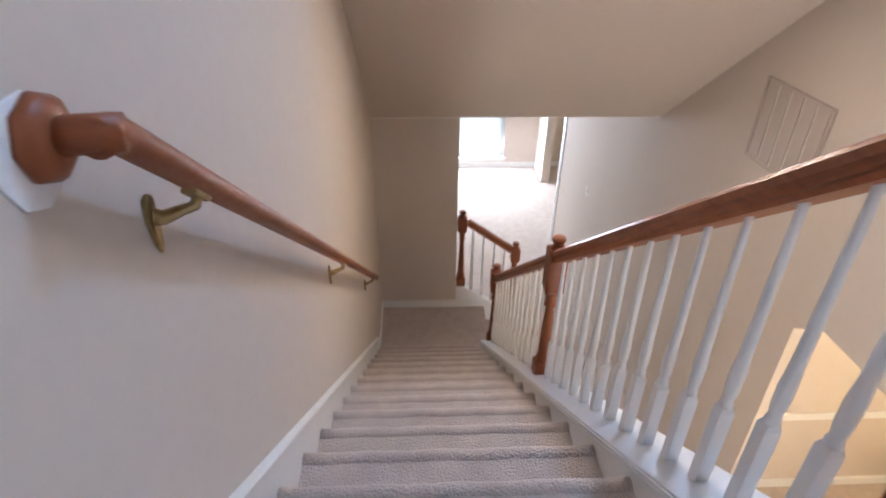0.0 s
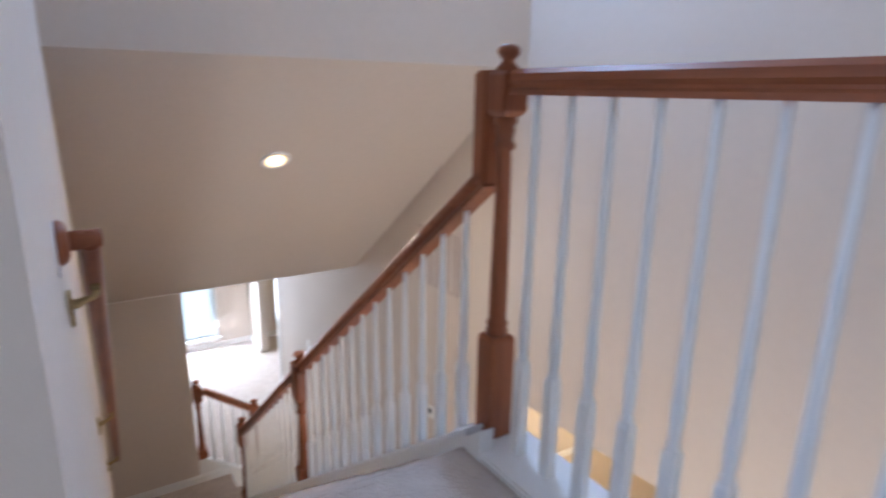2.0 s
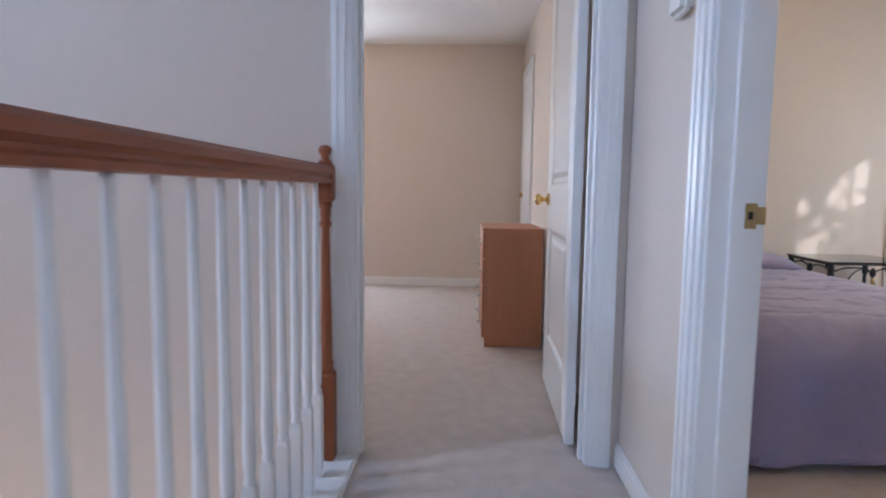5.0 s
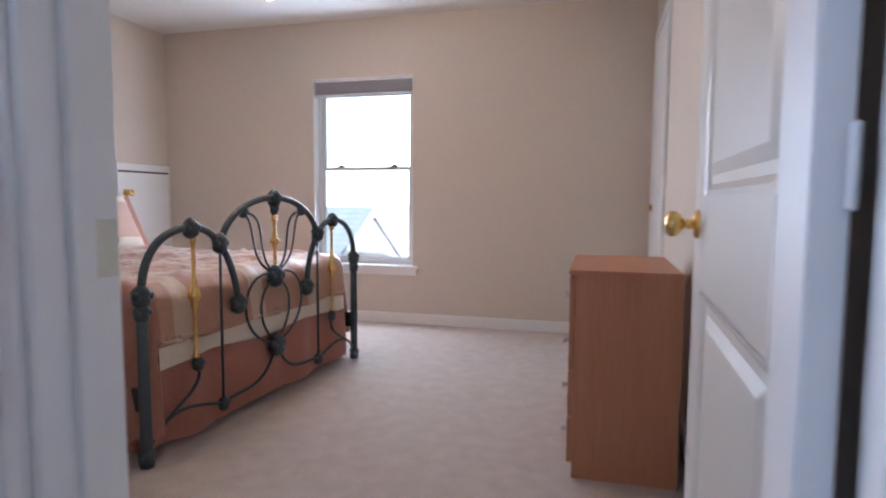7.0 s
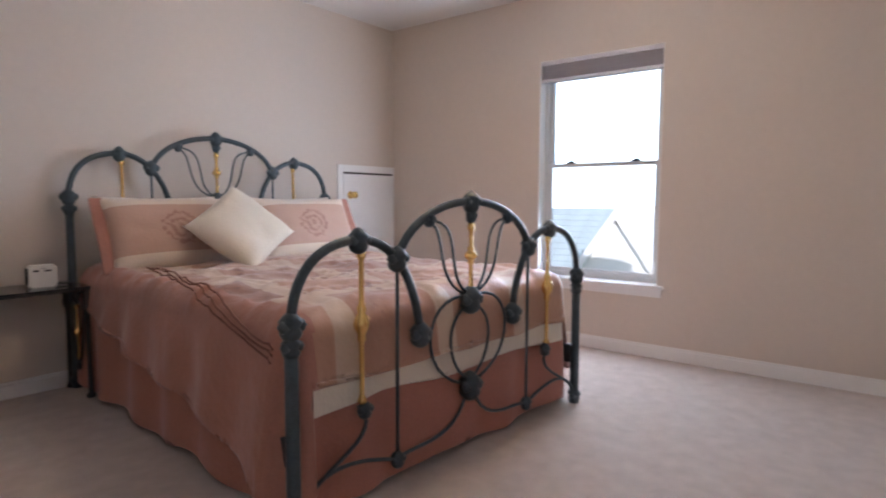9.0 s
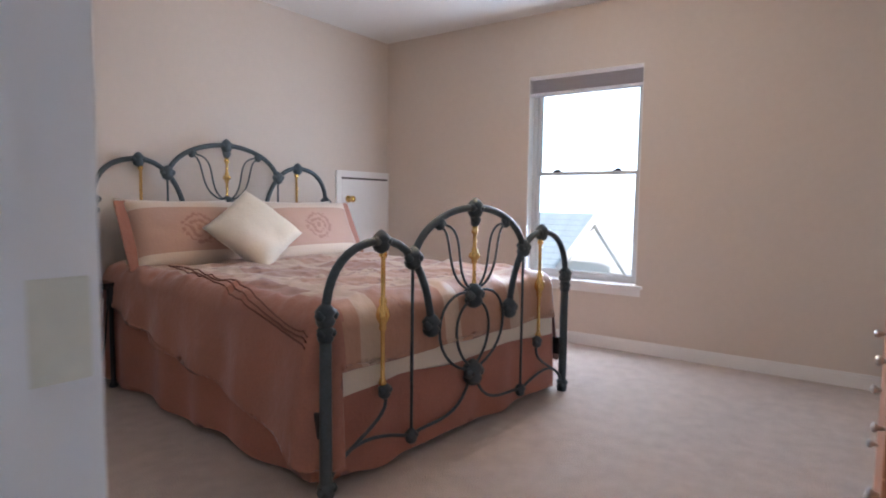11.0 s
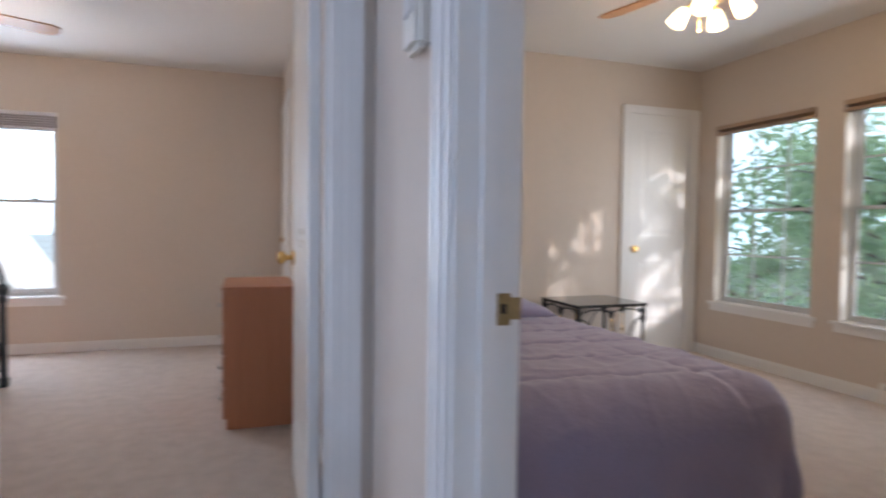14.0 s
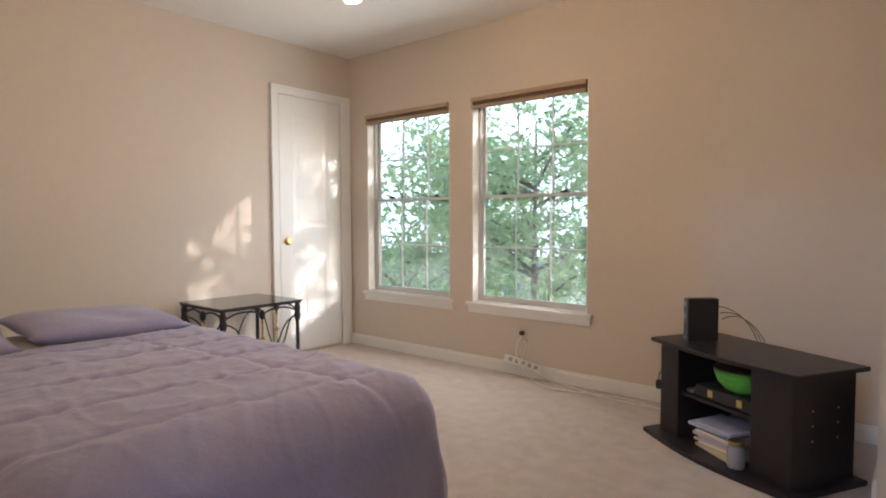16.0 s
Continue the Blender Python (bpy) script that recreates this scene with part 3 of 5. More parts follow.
# closet door and low access door
bm = B()
for a0, a1, z0, z1 in ((-4.72, -4.66, 0, 2.10), (-5.44, -5.335, 0, 2.10), (-5.335, -4.72, 2.035, 2.10)):
    box(bm, BX1 - 0.018, BX1, a0, a1, z0, z1)
    box(bm, BX1 - 0.024, BX1 - 0.018, a0, a1, z0 + (0.045 if z0 else 0), z1)
structure("trim_closet_casing", bm, TRIM, "white painted closet casing", 0.002)
cd = panel_door("door_3", 0.60, 2.01, pose(BX1 - 0.002, -5.328, 0.022, 0, 0, 90), "white two-panel closet door, shut", (1,), 0.88)
cd.scale = (1, 0.35, 1)
# low door to the attic space
acc = tagged(new("access_door"), "low white attic access door with brass knob", "access door", kind="structure")
acc.matrix_basis = pose(5.70, AY1, 0.0)
bm = B()
for x0, x1, z0, z1 in ((0, 0.055, 0, 1.265), (0.625, 0.69, 0, 1.265), (0.055, 0.625, 1.21, 1.265)):
    box(bm, x0, x1, -0.018, 0, z0, z1)
part("casing", bm, TRIM, acc, bevel=0.002)
bm = B()
box(bm, 0.062, 0.620, -0.014, -0.002, 0.02, 1.195)
part("leaf", bm, TRIM, acc, bevel=0.002)
bm = B()
box(bm, 0.057, 0.623, -0.006, -0.001, 1.195, 1.21)
part("gap", bm, SHADOWGAP, acc, "dark gap above the leaf")
knob(acc, 0.13, -0.014, 1.03, -1)
# closet casing on the south wall of the first bedroom
bm = B()
for x0, x1, z0, z1 in ((5.40, 5.46, 0, 2.1), (6.16, 6.22, 0, 2.1), (5.46, 6.16, 2.04, 2.1)):
    box(bm, x0, x1, AY0, AY0 + 0.018, z0, z1)
structure("trim_closet_casing_1", bm, TRIM, "white painted closet casing", 0.002)
cd1 = panel_door("door_4", 0.69, 2.01, pose(5.465, AY0 + 0.001, 0.02), "white two-panel closet door, shut", (1,), 0.92)
cd1.scale = (1, 0.35, 1)


# ---- windows ----
def window(name, m, w, h, grid, label, sill=True):
    """Double-hung window; x across, z up from the sill, y towards the outside."""
    win = tagged(new(name), label, "window", kind="structure")
    win.matrix_basis = m
    f, s = (0.022, 0.020) if grid else (0.034, 0.026)
    bm = B()
    for x0, x1, z0, z1 in ((0, f, 0, h), (w - f, w, 0, h), (f, w - f, 0, f), (f, w - f, h - f, h)):
        box(bm, x0, x1, 0.075, 0.135, z0, z1)
    part("window_frame", bm, VINYL, win, bevel=0.002)
    mid = h * 0.52
    for nm, y0, z0, z1 in (("upper_sash", 0.108, mid - 0.012, h - f), ("lower_sash", 0.082, f, mid + 0.012)):
        bm = B()
        a, b = f, w - f
        for x0, x1, q0, q1 in ((a, a + s, z0, z1), (b - s, b, z0, z1), (a + s, b - s, z0, z0 + s), (a + s, b - s, z1 - s, z1)):
            box(bm, x0, x1, y0, y0 + 0.024, q0, q1)
        sash = part(nm, bm, VINYL, win, bevel=0.002)
        if grid:
            cols, rows = grid
            for i in range(1, cols):
                x = a + s + (b - a - 2 * s) * i / cols
                g = B()
                box(g, x - 0.006, x + 0.006, y0 + 0.008, y0 + 0.016, z0 + s, z1 - s)
                part("muntin", g, VINYL, sash)
            for i in range(1, rows):
                z = z0 + s + (z1 - z0 - 2 * s) * i / rows
                g = B()
                box(g, a + s, b - s, y0 + 0.0075, y0 + 0.0165, z - 0.006, z + 0.006)
                part("muntin", g, VINYL, sash)
        g = B()
        box(g, a + s, b - s, y0 + 0.011, y0 + 0.013, z0 + s, z1 - s)
        pane = part("pane", g, VEILED if grid else PANE, sash, "clear glass")
        pane.visible_shadow = False
    for x in (0.24 * w, 0.78 * w):
        g = B()
        box(g, x - 0.028, x + 0.028, 0.072, 0.100, mid + 0.012, mid + 0.022)
        box(g, x - 0.012, x + 0.022, 0.070, 0.086, mid + 0.022, mid + 0.031)
        part("sash_lock", g, BLACK, win, "dark sash lock", 0.002)
    if sill:
        bm = B()
        for x0, x1, z0, z1 in ((0, 0.006, 0.003, h), (w - 0.006, w, 0.003, h), (0.006, w - 0.006, h - 0.006, h)):
            box(bm, x0, x1, 0.001, 0.074, z0, z1)
        part("reveal", bm, TRIM, win, "white painted reveal")
        bm = B()
        box(bm, -0.045, w + 0.045, -0.032, 0.0, -0.022, 0.0)
        box(bm, 0.0, w, 0.0, 0.08, -0.022, 0.003)
        box(bm, -0.03, w + 0.03, -0.014, 0.0, -0.075, -0.022)
        part("window_sill", bm, TRIM, win, bevel=0.003)
    return win


# unseen window, added as an opening for the foyer's fill lamp
window("window_7", Matrix.Translation((2.1, HALL_N + 0.05, FLOOR2 + 0.1)) @ Matrix.Rotation(radians(180), 4, "Z"), 1.1, -1.5 - FLOOR2 - 0.1, None, "unseen tall window added to carry the foyer's fill light", False)
FACE_E = Matrix.Rotation(radians(-90), 4, "Z")
wa = window("window_1", Matrix.Translation((AX1, WA[1], WA[2])) @ FACE_E, WA[1] - WA[0], WA[3] - WA[2], None, "white vinyl double-hung window with raised grey shade")
FACE_S = Matrix.Rotation(radians(180), 4, "Z")
wb1 = window("window_2", Matrix.Translation((W1[1], BY0, W1[2])) @ FACE_S, W1[1] - W1[0], W1[3] - W1[2], (3, 2), "white vinyl double-hung window with grilles")
wb2 = window("window_3", Matrix.Translation((W2[1], BY0, W2[2])) @ FACE_S, W2[1] - W2[0], W2[3] - W2[2], (3, 2), "white vinyl double-hung window with grilles")
window("window_4", Matrix.Translation((0.55, 9.55, FLOOR2 + 0.19)), 1.03, 1.97, None, "bright white window of the lower front room")
window("window_5", Matrix.Translation((0.7, S_TOP, 2.2)), 1.3, 1.1, None, "dormer window high above the stair", False)
window("window_6", Matrix.Translation((-2.6, -0.25, 0.6)), 1.7, 1.6, None, "hall window")


def shade(m, w, folds, drop, depth, label, material):
    """A raised pleated shade under its head rail."""
    sh = thing("window_shade", label, "window shade", m=m)
    bm = B()
    box(bm, 0.004, w - 0.004, -depth, 0.0, -0.03, 0.0)
    part("head_rail", bm, material, sh, bevel=0.003)
    bm = B()
    step = (drop - 0.05) / folds
    for i in range(folds):
        z = -0.03 - i * step
        prism(bm, [(-depth * 0.95, z), (-depth * 0.25, z - step * 0.5), (-depth * 0.95, z - step), (-depth * 0.05, z - step), (-depth * 0.05, z)], -(w - 0.008), -0.008, ROT90)
    part("pleats", bm, material, sh)
    bm = B()
    box(bm, 0.006, w - 0.006, -depth, 0.0, -drop, -drop + 0.02)
    part("bottom_rail", bm, material, sh, bevel=0.003)
    return sh


shade(Matrix.Translation((AX1 + 0.068, WA[1], WA[3])) @ FACE_E, WA[1] - WA[0], 5, 0.145, 0.06, "grey pleated window shade, raised", BLIND)
TANSHADE = mat("tan_woven_shade", (0.42, 0.31, 0.23), 0.85, vary=0.08, scale=5, fine=80, stretch=(1, 1, 15))
for W in (W1, W2):
    shade(Matrix.Translation((W[1], BY0 - 0.02, W[3])) @ FACE_S, W[1] - W[0], 2, 0.075, 0.05, "tan window shade rolled up to the head", TANSHADE)


# translucent white that turns the lower window's view into plain brightness
VIEW_SHEET = mat("white_view_sheet", (0.88, 0.90, 0.92), 0.9, vary=0.02, fine=200)
sn = VIEW_SHEET.node_tree
tl = sn.nodes.new("ShaderNodeBsdfTranslucent")
tl.inputs["Color"].default_value = (0.97, 0.97, 0.97, 1)
sm = sn.nodes.new("ShaderNodeMixShader")
sm.inputs[0].default_value = 0.95
sn.links.new(sn.nodes["Principled BSDF"].outputs[0], sm.inputs[1])
sn.links.new(tl.outputs[0], sm.inputs[2])
sn.links.new(sm.outputs[0], sn.nodes["Material Output"].inputs["Surface"])
# added sheet, stands in for the glaring daylight outside and hides the lawn
fb = thing("added_blind", "translucent sheet added to whiten the view through the lower window", "window blind", m=pose(0.555, 9.60, FLOOR2 + 0.2))
bm = B()
bm.faces.new([bm.verts.new(c) for c in ((0, 0, 0), (1.02, 0, 0), (1.02, 0, 1.95), (0, 0, 1.95))])
part("white_sheet", bm, VIEW_SHEET, fb)
bm = B()
box(bm, -0.005, 1.025, -0.02, 0.01, 1.94, 1.96)
part("head_rail", bm, VINYL, fb)


# ---- balustrade and stair fittings ----
def newel(m, height, base, block, label):
    """Turned newel post: square base, tapered shaft, square block and ball finial."""
    p = thing("newel_post", label, "newel post", "newel posts", m)
    w = 0.043
    zb = height - 0.064
    za = zb - block
    bm = B()
    lathe(bm, [(w * 0.93, 0), (w, 0.006), (w, base - 0.012), (w * 0.80, base)], square=True, m=None)
    part("base_block", bm, CHERRY, p, bevel=0.002)
    bm = B()
    s0, s1 = base, za
    L = s1 - s0
    prof = [(0.034, s0), (0.037, s0 + 0.012), (0.031, s0 + 0.020), (0.036, s0 + 0.034), (0.028, s0 + 0.046), (0.029, s0 + 0.10 * L + 0.03), (0.025, s0 + 0.5 * L), (0.021, s1 - 0.105), (0.020, s1 - 0.088), (0.031, s1 - 0.080), (0.031, s1 - 0.070), (0.022, s1 - 0.060), (0.028, s1 - 0.035), (0.025, s1 - 0.024), (0.034, s1 - 0.014), (0.034, s1 - 0.004), (0.030, s1)]
    lathe(bm, prof, 20)
    part("shaft", bm, CHERRY, p, smooth=True)
    bm = B()
    lathe(bm, [(w * 0.72, za), (w, za + 0.014), (w, zb - 0.010), (w * 0.78, zb)], square=True)
    part("top_block", bm, CHERRY, p, bevel=0.002)
    bm = B()
    lathe(bm, [(0.034, zb), (0.036, zb + 0.006), (0.028, zb + 0.012), (0.020, zb + 0.020), (0.019, zb + 0.026), (0.026, zb + 0.032), (0.032, zb + 0.040), (0.033, zb + 0.047), (0.029, zb + 0.056), (0.018, zb + 0.062), (0.004, zb + 0.064)], 20)
    part("finial", bm, CHERRY, p, smooth=True)
    return p


NW = "cherry-stained turned newel post with ball finial on the balcony"
CAPZ = 0.022
RX = 0.674
newel(pose(RX, 0.295, CAPZ) @ Matrix.Diagonal((0.88, 0.88, 1, 1)), 1.088, 0.315, 0.112, NW)
newel(pose(RX, -1.0, CAPZ) @ Matrix.Diagonal((0.88, 0.88, 1, 1)), 1.11, 0.315, 0.127, NW)
newel(pose(2.366, -1.0, CAPZ) @ Matrix.Diagonal((0.68, 0.68, 1, 1)), 1.095, 0.315, 0.127, "cherry-stained turned newel post against the wall beside the door")


def nosing(y):
    return -(y - TOP) * SL


newel(pose(RX, 2.09, nosing(2.09) + 0.14), 0.85, 0.10, 0.24, "cherry-stained turned newel post midway down the stair")
newel(pose(RX, 3.76, nosing(3.76) + 0.12), 0.835, 0.10, 0.20, "cherry-stained turned newel post at the landing")

RAIL = [(-0.030, 0.0), (-0.027, 0.012), (-0.022, 0.018), (-0.022, 0.024), (-0.030, 0.034), (-0.029, 0.050), (-0.018, 0.061), (0.018, 0.061), (0.029, 0.050), (0.030, 0.034), (0.022, 0.024), (0.022, 0.018), (0.027, 0.012), (0.030, 0.0)]


def rail_bm(bm, a, b):
    """Moulded handrail from a to b; points are on its underside."""
    a, b = Vector(a), Vector(b)
    d = (b - a).normalized()
    s = d.cross(Vector((0, 0, 1))).normalized()
    u = s.cross(d)
    ra = [bm.verts.new(a + s * x + u * z) for x, z in RAIL]
    rb = [bm.verts.new(b + s * x + u * z) for x, z in RAIL]
    k = len(RAIL)
    bm.faces.new(ra)
    bm.faces.new(list(reversed(rb)))
    for i in range(k):
        bm.faces.new((ra[i], rb[i], rb[(i + 1) % k], ra[(i + 1) % k]))


RZ = 0.988
bm = B()
rail_bm(bm, (RX, 0.252, RZ), (RX, -0.966, RZ))
solid("balcony_handrail", bm, RAILWOOD, "cherry-stained moulded balcony handrail", "handrail", "handrails")
bm = B()
rail_bm(bm, (RX + 0.034, -1.0, RZ), (2.335, -1.0, RZ))
solid("balcony_handrail", bm, RAILWOOD_X, "cherry-stained moulded balcony handrail running to the wall", "handrail", "handrails")
RA, RB, RC = (0.36, 0.733), (2.055, -0.570), (3.72, -1.885)


def rail_z(y):
    (y0, z0), (y1, z1) = (RA, RB) if y < 2.08 else ((2.125, -0.625), RC)
    return z0 + (z1 - z0) * (y - y0) / (y1 - y0)


sr = thing("stair_handrail", "cherry-stained stair handrail rising in a gooseneck to the newel", "handrail", "handrails")
bm = B()
rail_bm(bm, (RX, RA[0] - 0.02, RA[1] + 0.015), (RX, RB[0], RB[1]))
part("upper_rail", bm, RAILWOOD, sr)
bm = B()
rail_bm(bm, (RX, 2.125, -0.625), (RX, RC[0], RC[1]))
part("lower_rail", bm, RAILWOOD, sr)
bm = B()
box(bm, RX - 0.028, RX + 0.028, 0.345, 0.405, 0.742, 1.048)
box(bm, RX - 0.028, RX + 0.028, 0.324, 0.35, 0.990, 1.048)
part("gooseneck", bm, CHERRY, sr, bevel=0.008)


def baluster_meshes(h):
    w = 0.0155
    sq = min(0.27, h * 0.33)
    out = []
    for name, profile, square in (
            ("base_block", [(w, 0), (w, sq), (w * 0.75, sq + 0.012)], True),
            ("turned_shaft", [(0.012, sq + 0.006), (0.015, sq + 0.020), (0.011, sq + 0.030), (0.0145, sq + 0.055), (0.0155, sq + 0.10), (0.0125, sq + 0.3 * (h - sq)), (0.0085, h - 0.02), (0.008, h)], False)):
        bm = B()
        lathe(bm, profile, 10, square=square)
        bmesh.ops.recalc_face_normals(bm, faces=bm.faces)
        me = bpy.data.meshes.new(name)
        bm.to_mesh(me)
        bm.free()
        me.materials.append(TRIM)
        out.append((name, me))
    return out


BAL_MESH = {}


def baluster(x, y, z0, z1):
    h = round(z1 - z0, 2)
    if h not in BAL_MESH:
        BAL_MESH[h] = baluster_meshes(h)
    ob = thing("baluster", "white painted turned baluster", "baluster", "balusters of the stair and balcony", pose(x, y, z0))
    for name, me in BAL_MESH[h]:
        new(name, me).parent = ob


for i in range(10):
    baluster(RX, 0.295 - (i + 1) * 1.295 / 11, CAPZ, RZ + 0.006)
for i in range(13):
    baluster(RX + (i + 1) * 1.68 / 14, -1.0, CAPZ, RZ + 0.006)
y = 0.46
while y < 2.03:
    baluster(RX, y, nosing(y) + 0.135, rail_z(y) + 0.01)
    y += 0.125
y = 2.19
while y < 3.70:
    baluster(RX, y, nosing(y) + 0.135, rail_z(y) + 0.01)
    y += 0.125

# rail of the lower flight
newel(pose(0.46, BACK + 0.03, -2.56), 0.84, 0.10, 0.16, "cherry-stained newel post where the wall ends")
newel(pose(0.985, BACK + 0.03, -2.93), 0.86, 0.10, 0.16, "cherry-stained newel post of the lower flight")
bm = B()
rail_bm(bm, (0.50, BACK + 0.03, -1.87), (0.945, BACK + 0.03, -2.19))
solid("lower_handrail", bm, RAILWOOD_X, "cherry-stained handrail of the lower flight", "handrail", "handrails")
for i in range(4):
    x = 0.46 + (i + 1) * 0.105
    baluster(x, BACK + 0.03, -2.55 - (x - 0.46) * 0.70, -1.84 - (x - 0.46) * 0.72)
bm = B()
prism(bm, [(0.41, -2.525), (1.10, -3.01), (1.10, -3.55), (0.41, -3.5)], BACK + 0.001, BACK + 0.09)
structure("trim_lower_stringer", bm, TRIM, "white painted stringer of the lower flight", 0.004)

# wall handrail
wr = thing("wall_handrail", "cherry-stained round wall handrail on brass brackets", "handrail", "handrails")
bm = B()
HZ0, HY0 = 0.684, 0.475
HE = 3.44
HS = 0.775
tube(bm, [(-0.270, HY0 - 0.02, HZ0), (-0.270, HY0 + 0.012, HZ0 - 0.004), (-0.270, HY0 + 0.03, HZ0 - 0.018), (-0.270, HE, HZ0 - (HE - HY0) * HS)], 0.021, 14)
part("rail", bm, RAILWOOD, wr, smooth=True)
bm = B()
tube(bm, [(WEST + 0.012, HY0 - 0.015, HZ0 + 0.002), (-0.250, HY0, HZ0)], 0.021, 14)
part("return", bm, RAILWOOD_X, wr, smooth=True)
bm = B()
lathe(bm, [(0.046, 0), (0.048, 0.008), (0.042, 0.018), (0.030, 0.024), (0.004, 0.025)], 8, Matrix.Translation((WEST + 0.001, HY0 - 0.015, HZ0)) @ Matrix.Rotation(radians(90), 4, "Y"))
part("rosette", bm, CHERRY, wr, "octagonal stained rosette with chipped paint")
bm = B()
lathe(bm, [(0.060, 0), (0.058, 0.002)], 9, Matrix.Translation((WEST + 0.0006, HY0 - 0.033, HZ0 - 0.008)) @ Matrix.Rotation(radians(90), 4, "Y"))
part("bare_patch", bm, mat("bare_plaster_patch", (0.82, 0.82, 0.82), 0.8, vary=0.06), wr, "unpainted white patch round the rosette")
for y in (0.66, 1.95, 3.20):
    z = HZ0 - (y - HY0) * HS
    p, q = y - 0.035, z - 0.040
    bm = B()
    prism(bm, [(p - 0.010, q + 0.030), (p, q + 0.036), (p + 0.010, q + 0.030), (p + 0.014, q), (p + 0.007, q - 0.045), (p, q - 0.060), (p - 0.007, q - 0.045), (p - 0.014, q)], -WEST - 0.010, -WEST - 0.001, ROT90)
    tube(bm, [(WEST + 0.006, p, q), (WEST + 0.020, p + 0.006, q - 0.004), (WEST + 0.040, p + 0.020, q), (-0.273, y - 0.006, z - 0.038), (-0.270, y, z - 0.024)], [0.014, 0.012, 0.009, 0.009, 0.010], 8)
    box(bm, -0.281, -0.259, y - 0.032, y + 0.032, z - 0.028, z - 0.019, Matrix.Translation((0, y, z - 0.022)) @ Matrix.Rotation(radians(-38.2), 4, "X") @ Matrix.Translation((0, -y, -(z - 0.022))))
    part("bracket", bm, OLDBRASS, wr, "tarnished brass bracket", 0.002)

# recessed lamp in the sloped ceiling
SA = math.degrees(math.atan2(S_Z - S_B, BACK - S_TOP))


def slope_pose(x, y):
    z = S_B + (BACK - y) * (S_Z - S_B) / (BACK - S_TOP)
    return Matrix.Translation((x, y, z)) @ Matrix.Rotation(radians(-SA), 4, "X")


rl = thing("recessed_light", "lit recessed ceiling light with white ring", "recessed light", m=slope_pose(0.83, 2.86))
bm = B()
lathe(bm, [(0.098, -0.001), (0.098, -0.008), (0.086, -0.014), (0.074, -0.010), (0.070, -0.004), (0.070, -0.001)], 32)
part("trim_ring", bm, TRIM, rl, smooth=True)
bm = B()
lathe(bm, [(0.055, -0.003), (0.055, -0.014), (0.042, -0.022), (0.018, -0.026), (0.003, -0.027)], 24)
part("lens", bm, LENS, rl, "glowing lens", smooth=True)
lamp("recessed_light_glow", "AREA", slope_pose(0.83, 2.86) @ pose(0, 0, -0.05), 18, WARM, 0.13, 0.13)


# grilles on the tall wall
def grille(m, w, h, n, label):
    g = thing("air_return_grille", label, "air grille", "air grilles", m)
    bm = B()
    for x0, x1, z0, z1 in ((0, 0.022, 0, h), (w - 0.022, w, 0, h), (0.022, w - 0.022, 0, 0.022), (0.022, w - 0.022, h - 0.022, h)):
        box(bm, x0, x1, -0.012, 0, z0, z1)
    part("frame", bm, VENTGREY, g, bevel=0.002)
    bm = B()
    box(bm, 0.02, w - 0.02, -0.002, -0.0005, 0.02, h - 0.02)
    part("backing", bm, mat("pale_filter", (0.74, 0.69, 0.64), 0.9), g)
    for i in range(n):
        bm = B()
        x = 0.022 + (w - 0.044) * (i + 0.5) / n
        box(bm, x - 0.42 * (w - 0.044) / n, x + 0.42 * (w - 0.044) / n, -0.009, -0.004, 0.02, h - 0.02)
        part("slat", bm, VENTGREY, g)
    return g


def on_skew(y, z):
    """A place on the tall foyer wall, with local x running south along it and y into the wall."""
    return SKEW @ Matrix.Translation((-0.001, y - HALL_N, z)) @ Matrix.Rotation(radians(-90), 4, "Z")


grille(on_skew(3.36, -0.61), 0.63, 0.51, 5, "beige painted air return grille with upright slats")
grille(on_skew(2.57, 0.567), 0.235, 0.14, 4, "small beige supply grille high on the wall")
th = thing("thermostat", "small white wall thermostat with dark display", "thermostat", m=on_skew(3.16, -1.86))
bm = B()
box(bm, 0, 0.075, -0.022, 0, 0, 0.11)
part("body", bm, PLASTIC, th, bevel=0.005)
bm = B()
box(bm, 0.015, 0.06, -0.024, -0.021, 0.05, 0.095)
part("display", bm, BLACK, th, "dark display")
sw = thing("light_switch", "white wall light switch", "light switch", "switches", on_skew(6.05, -2.30))
bm = B()
box(bm, 0, 0.075, -0.006, 0, 0, 0.115)
part("plate", bm, PLASTIC, sw, bevel=0.002)
bm = B()
box(bm, 0.032, 0.043, -0.016, -0.005, 0.048, 0.068)
part("toggle", bm, PLASTIC, sw)
bm = B()
box(bm, -0.016, 0.136, 8.09, 8.16, FLOOR2, -0.82)
bmesh.ops.transform(bm, matrix=SKEW, verts=bm.verts)
structure("trim_wall_end", bm, TRIM, "white painted wall end")

# hall wall: alarm box and switch
ab = thing("alarm_chime", "white plastic alarm box high on the hall wall", "alarm box", m=pose(1.89, HALL_S, 1.415))
bm = B()
box(bm, 0, 0.10, 0, 0.035, 0, 0.13)
part("housing", bm, PLASTIC, ab, bevel=0.012)
bm = B()
box(bm, 0.02, 0.08, 0.034, 0.038, 0.07, 0.11)
part("speaker", bm, VINYL, ab, bevel=0.002)



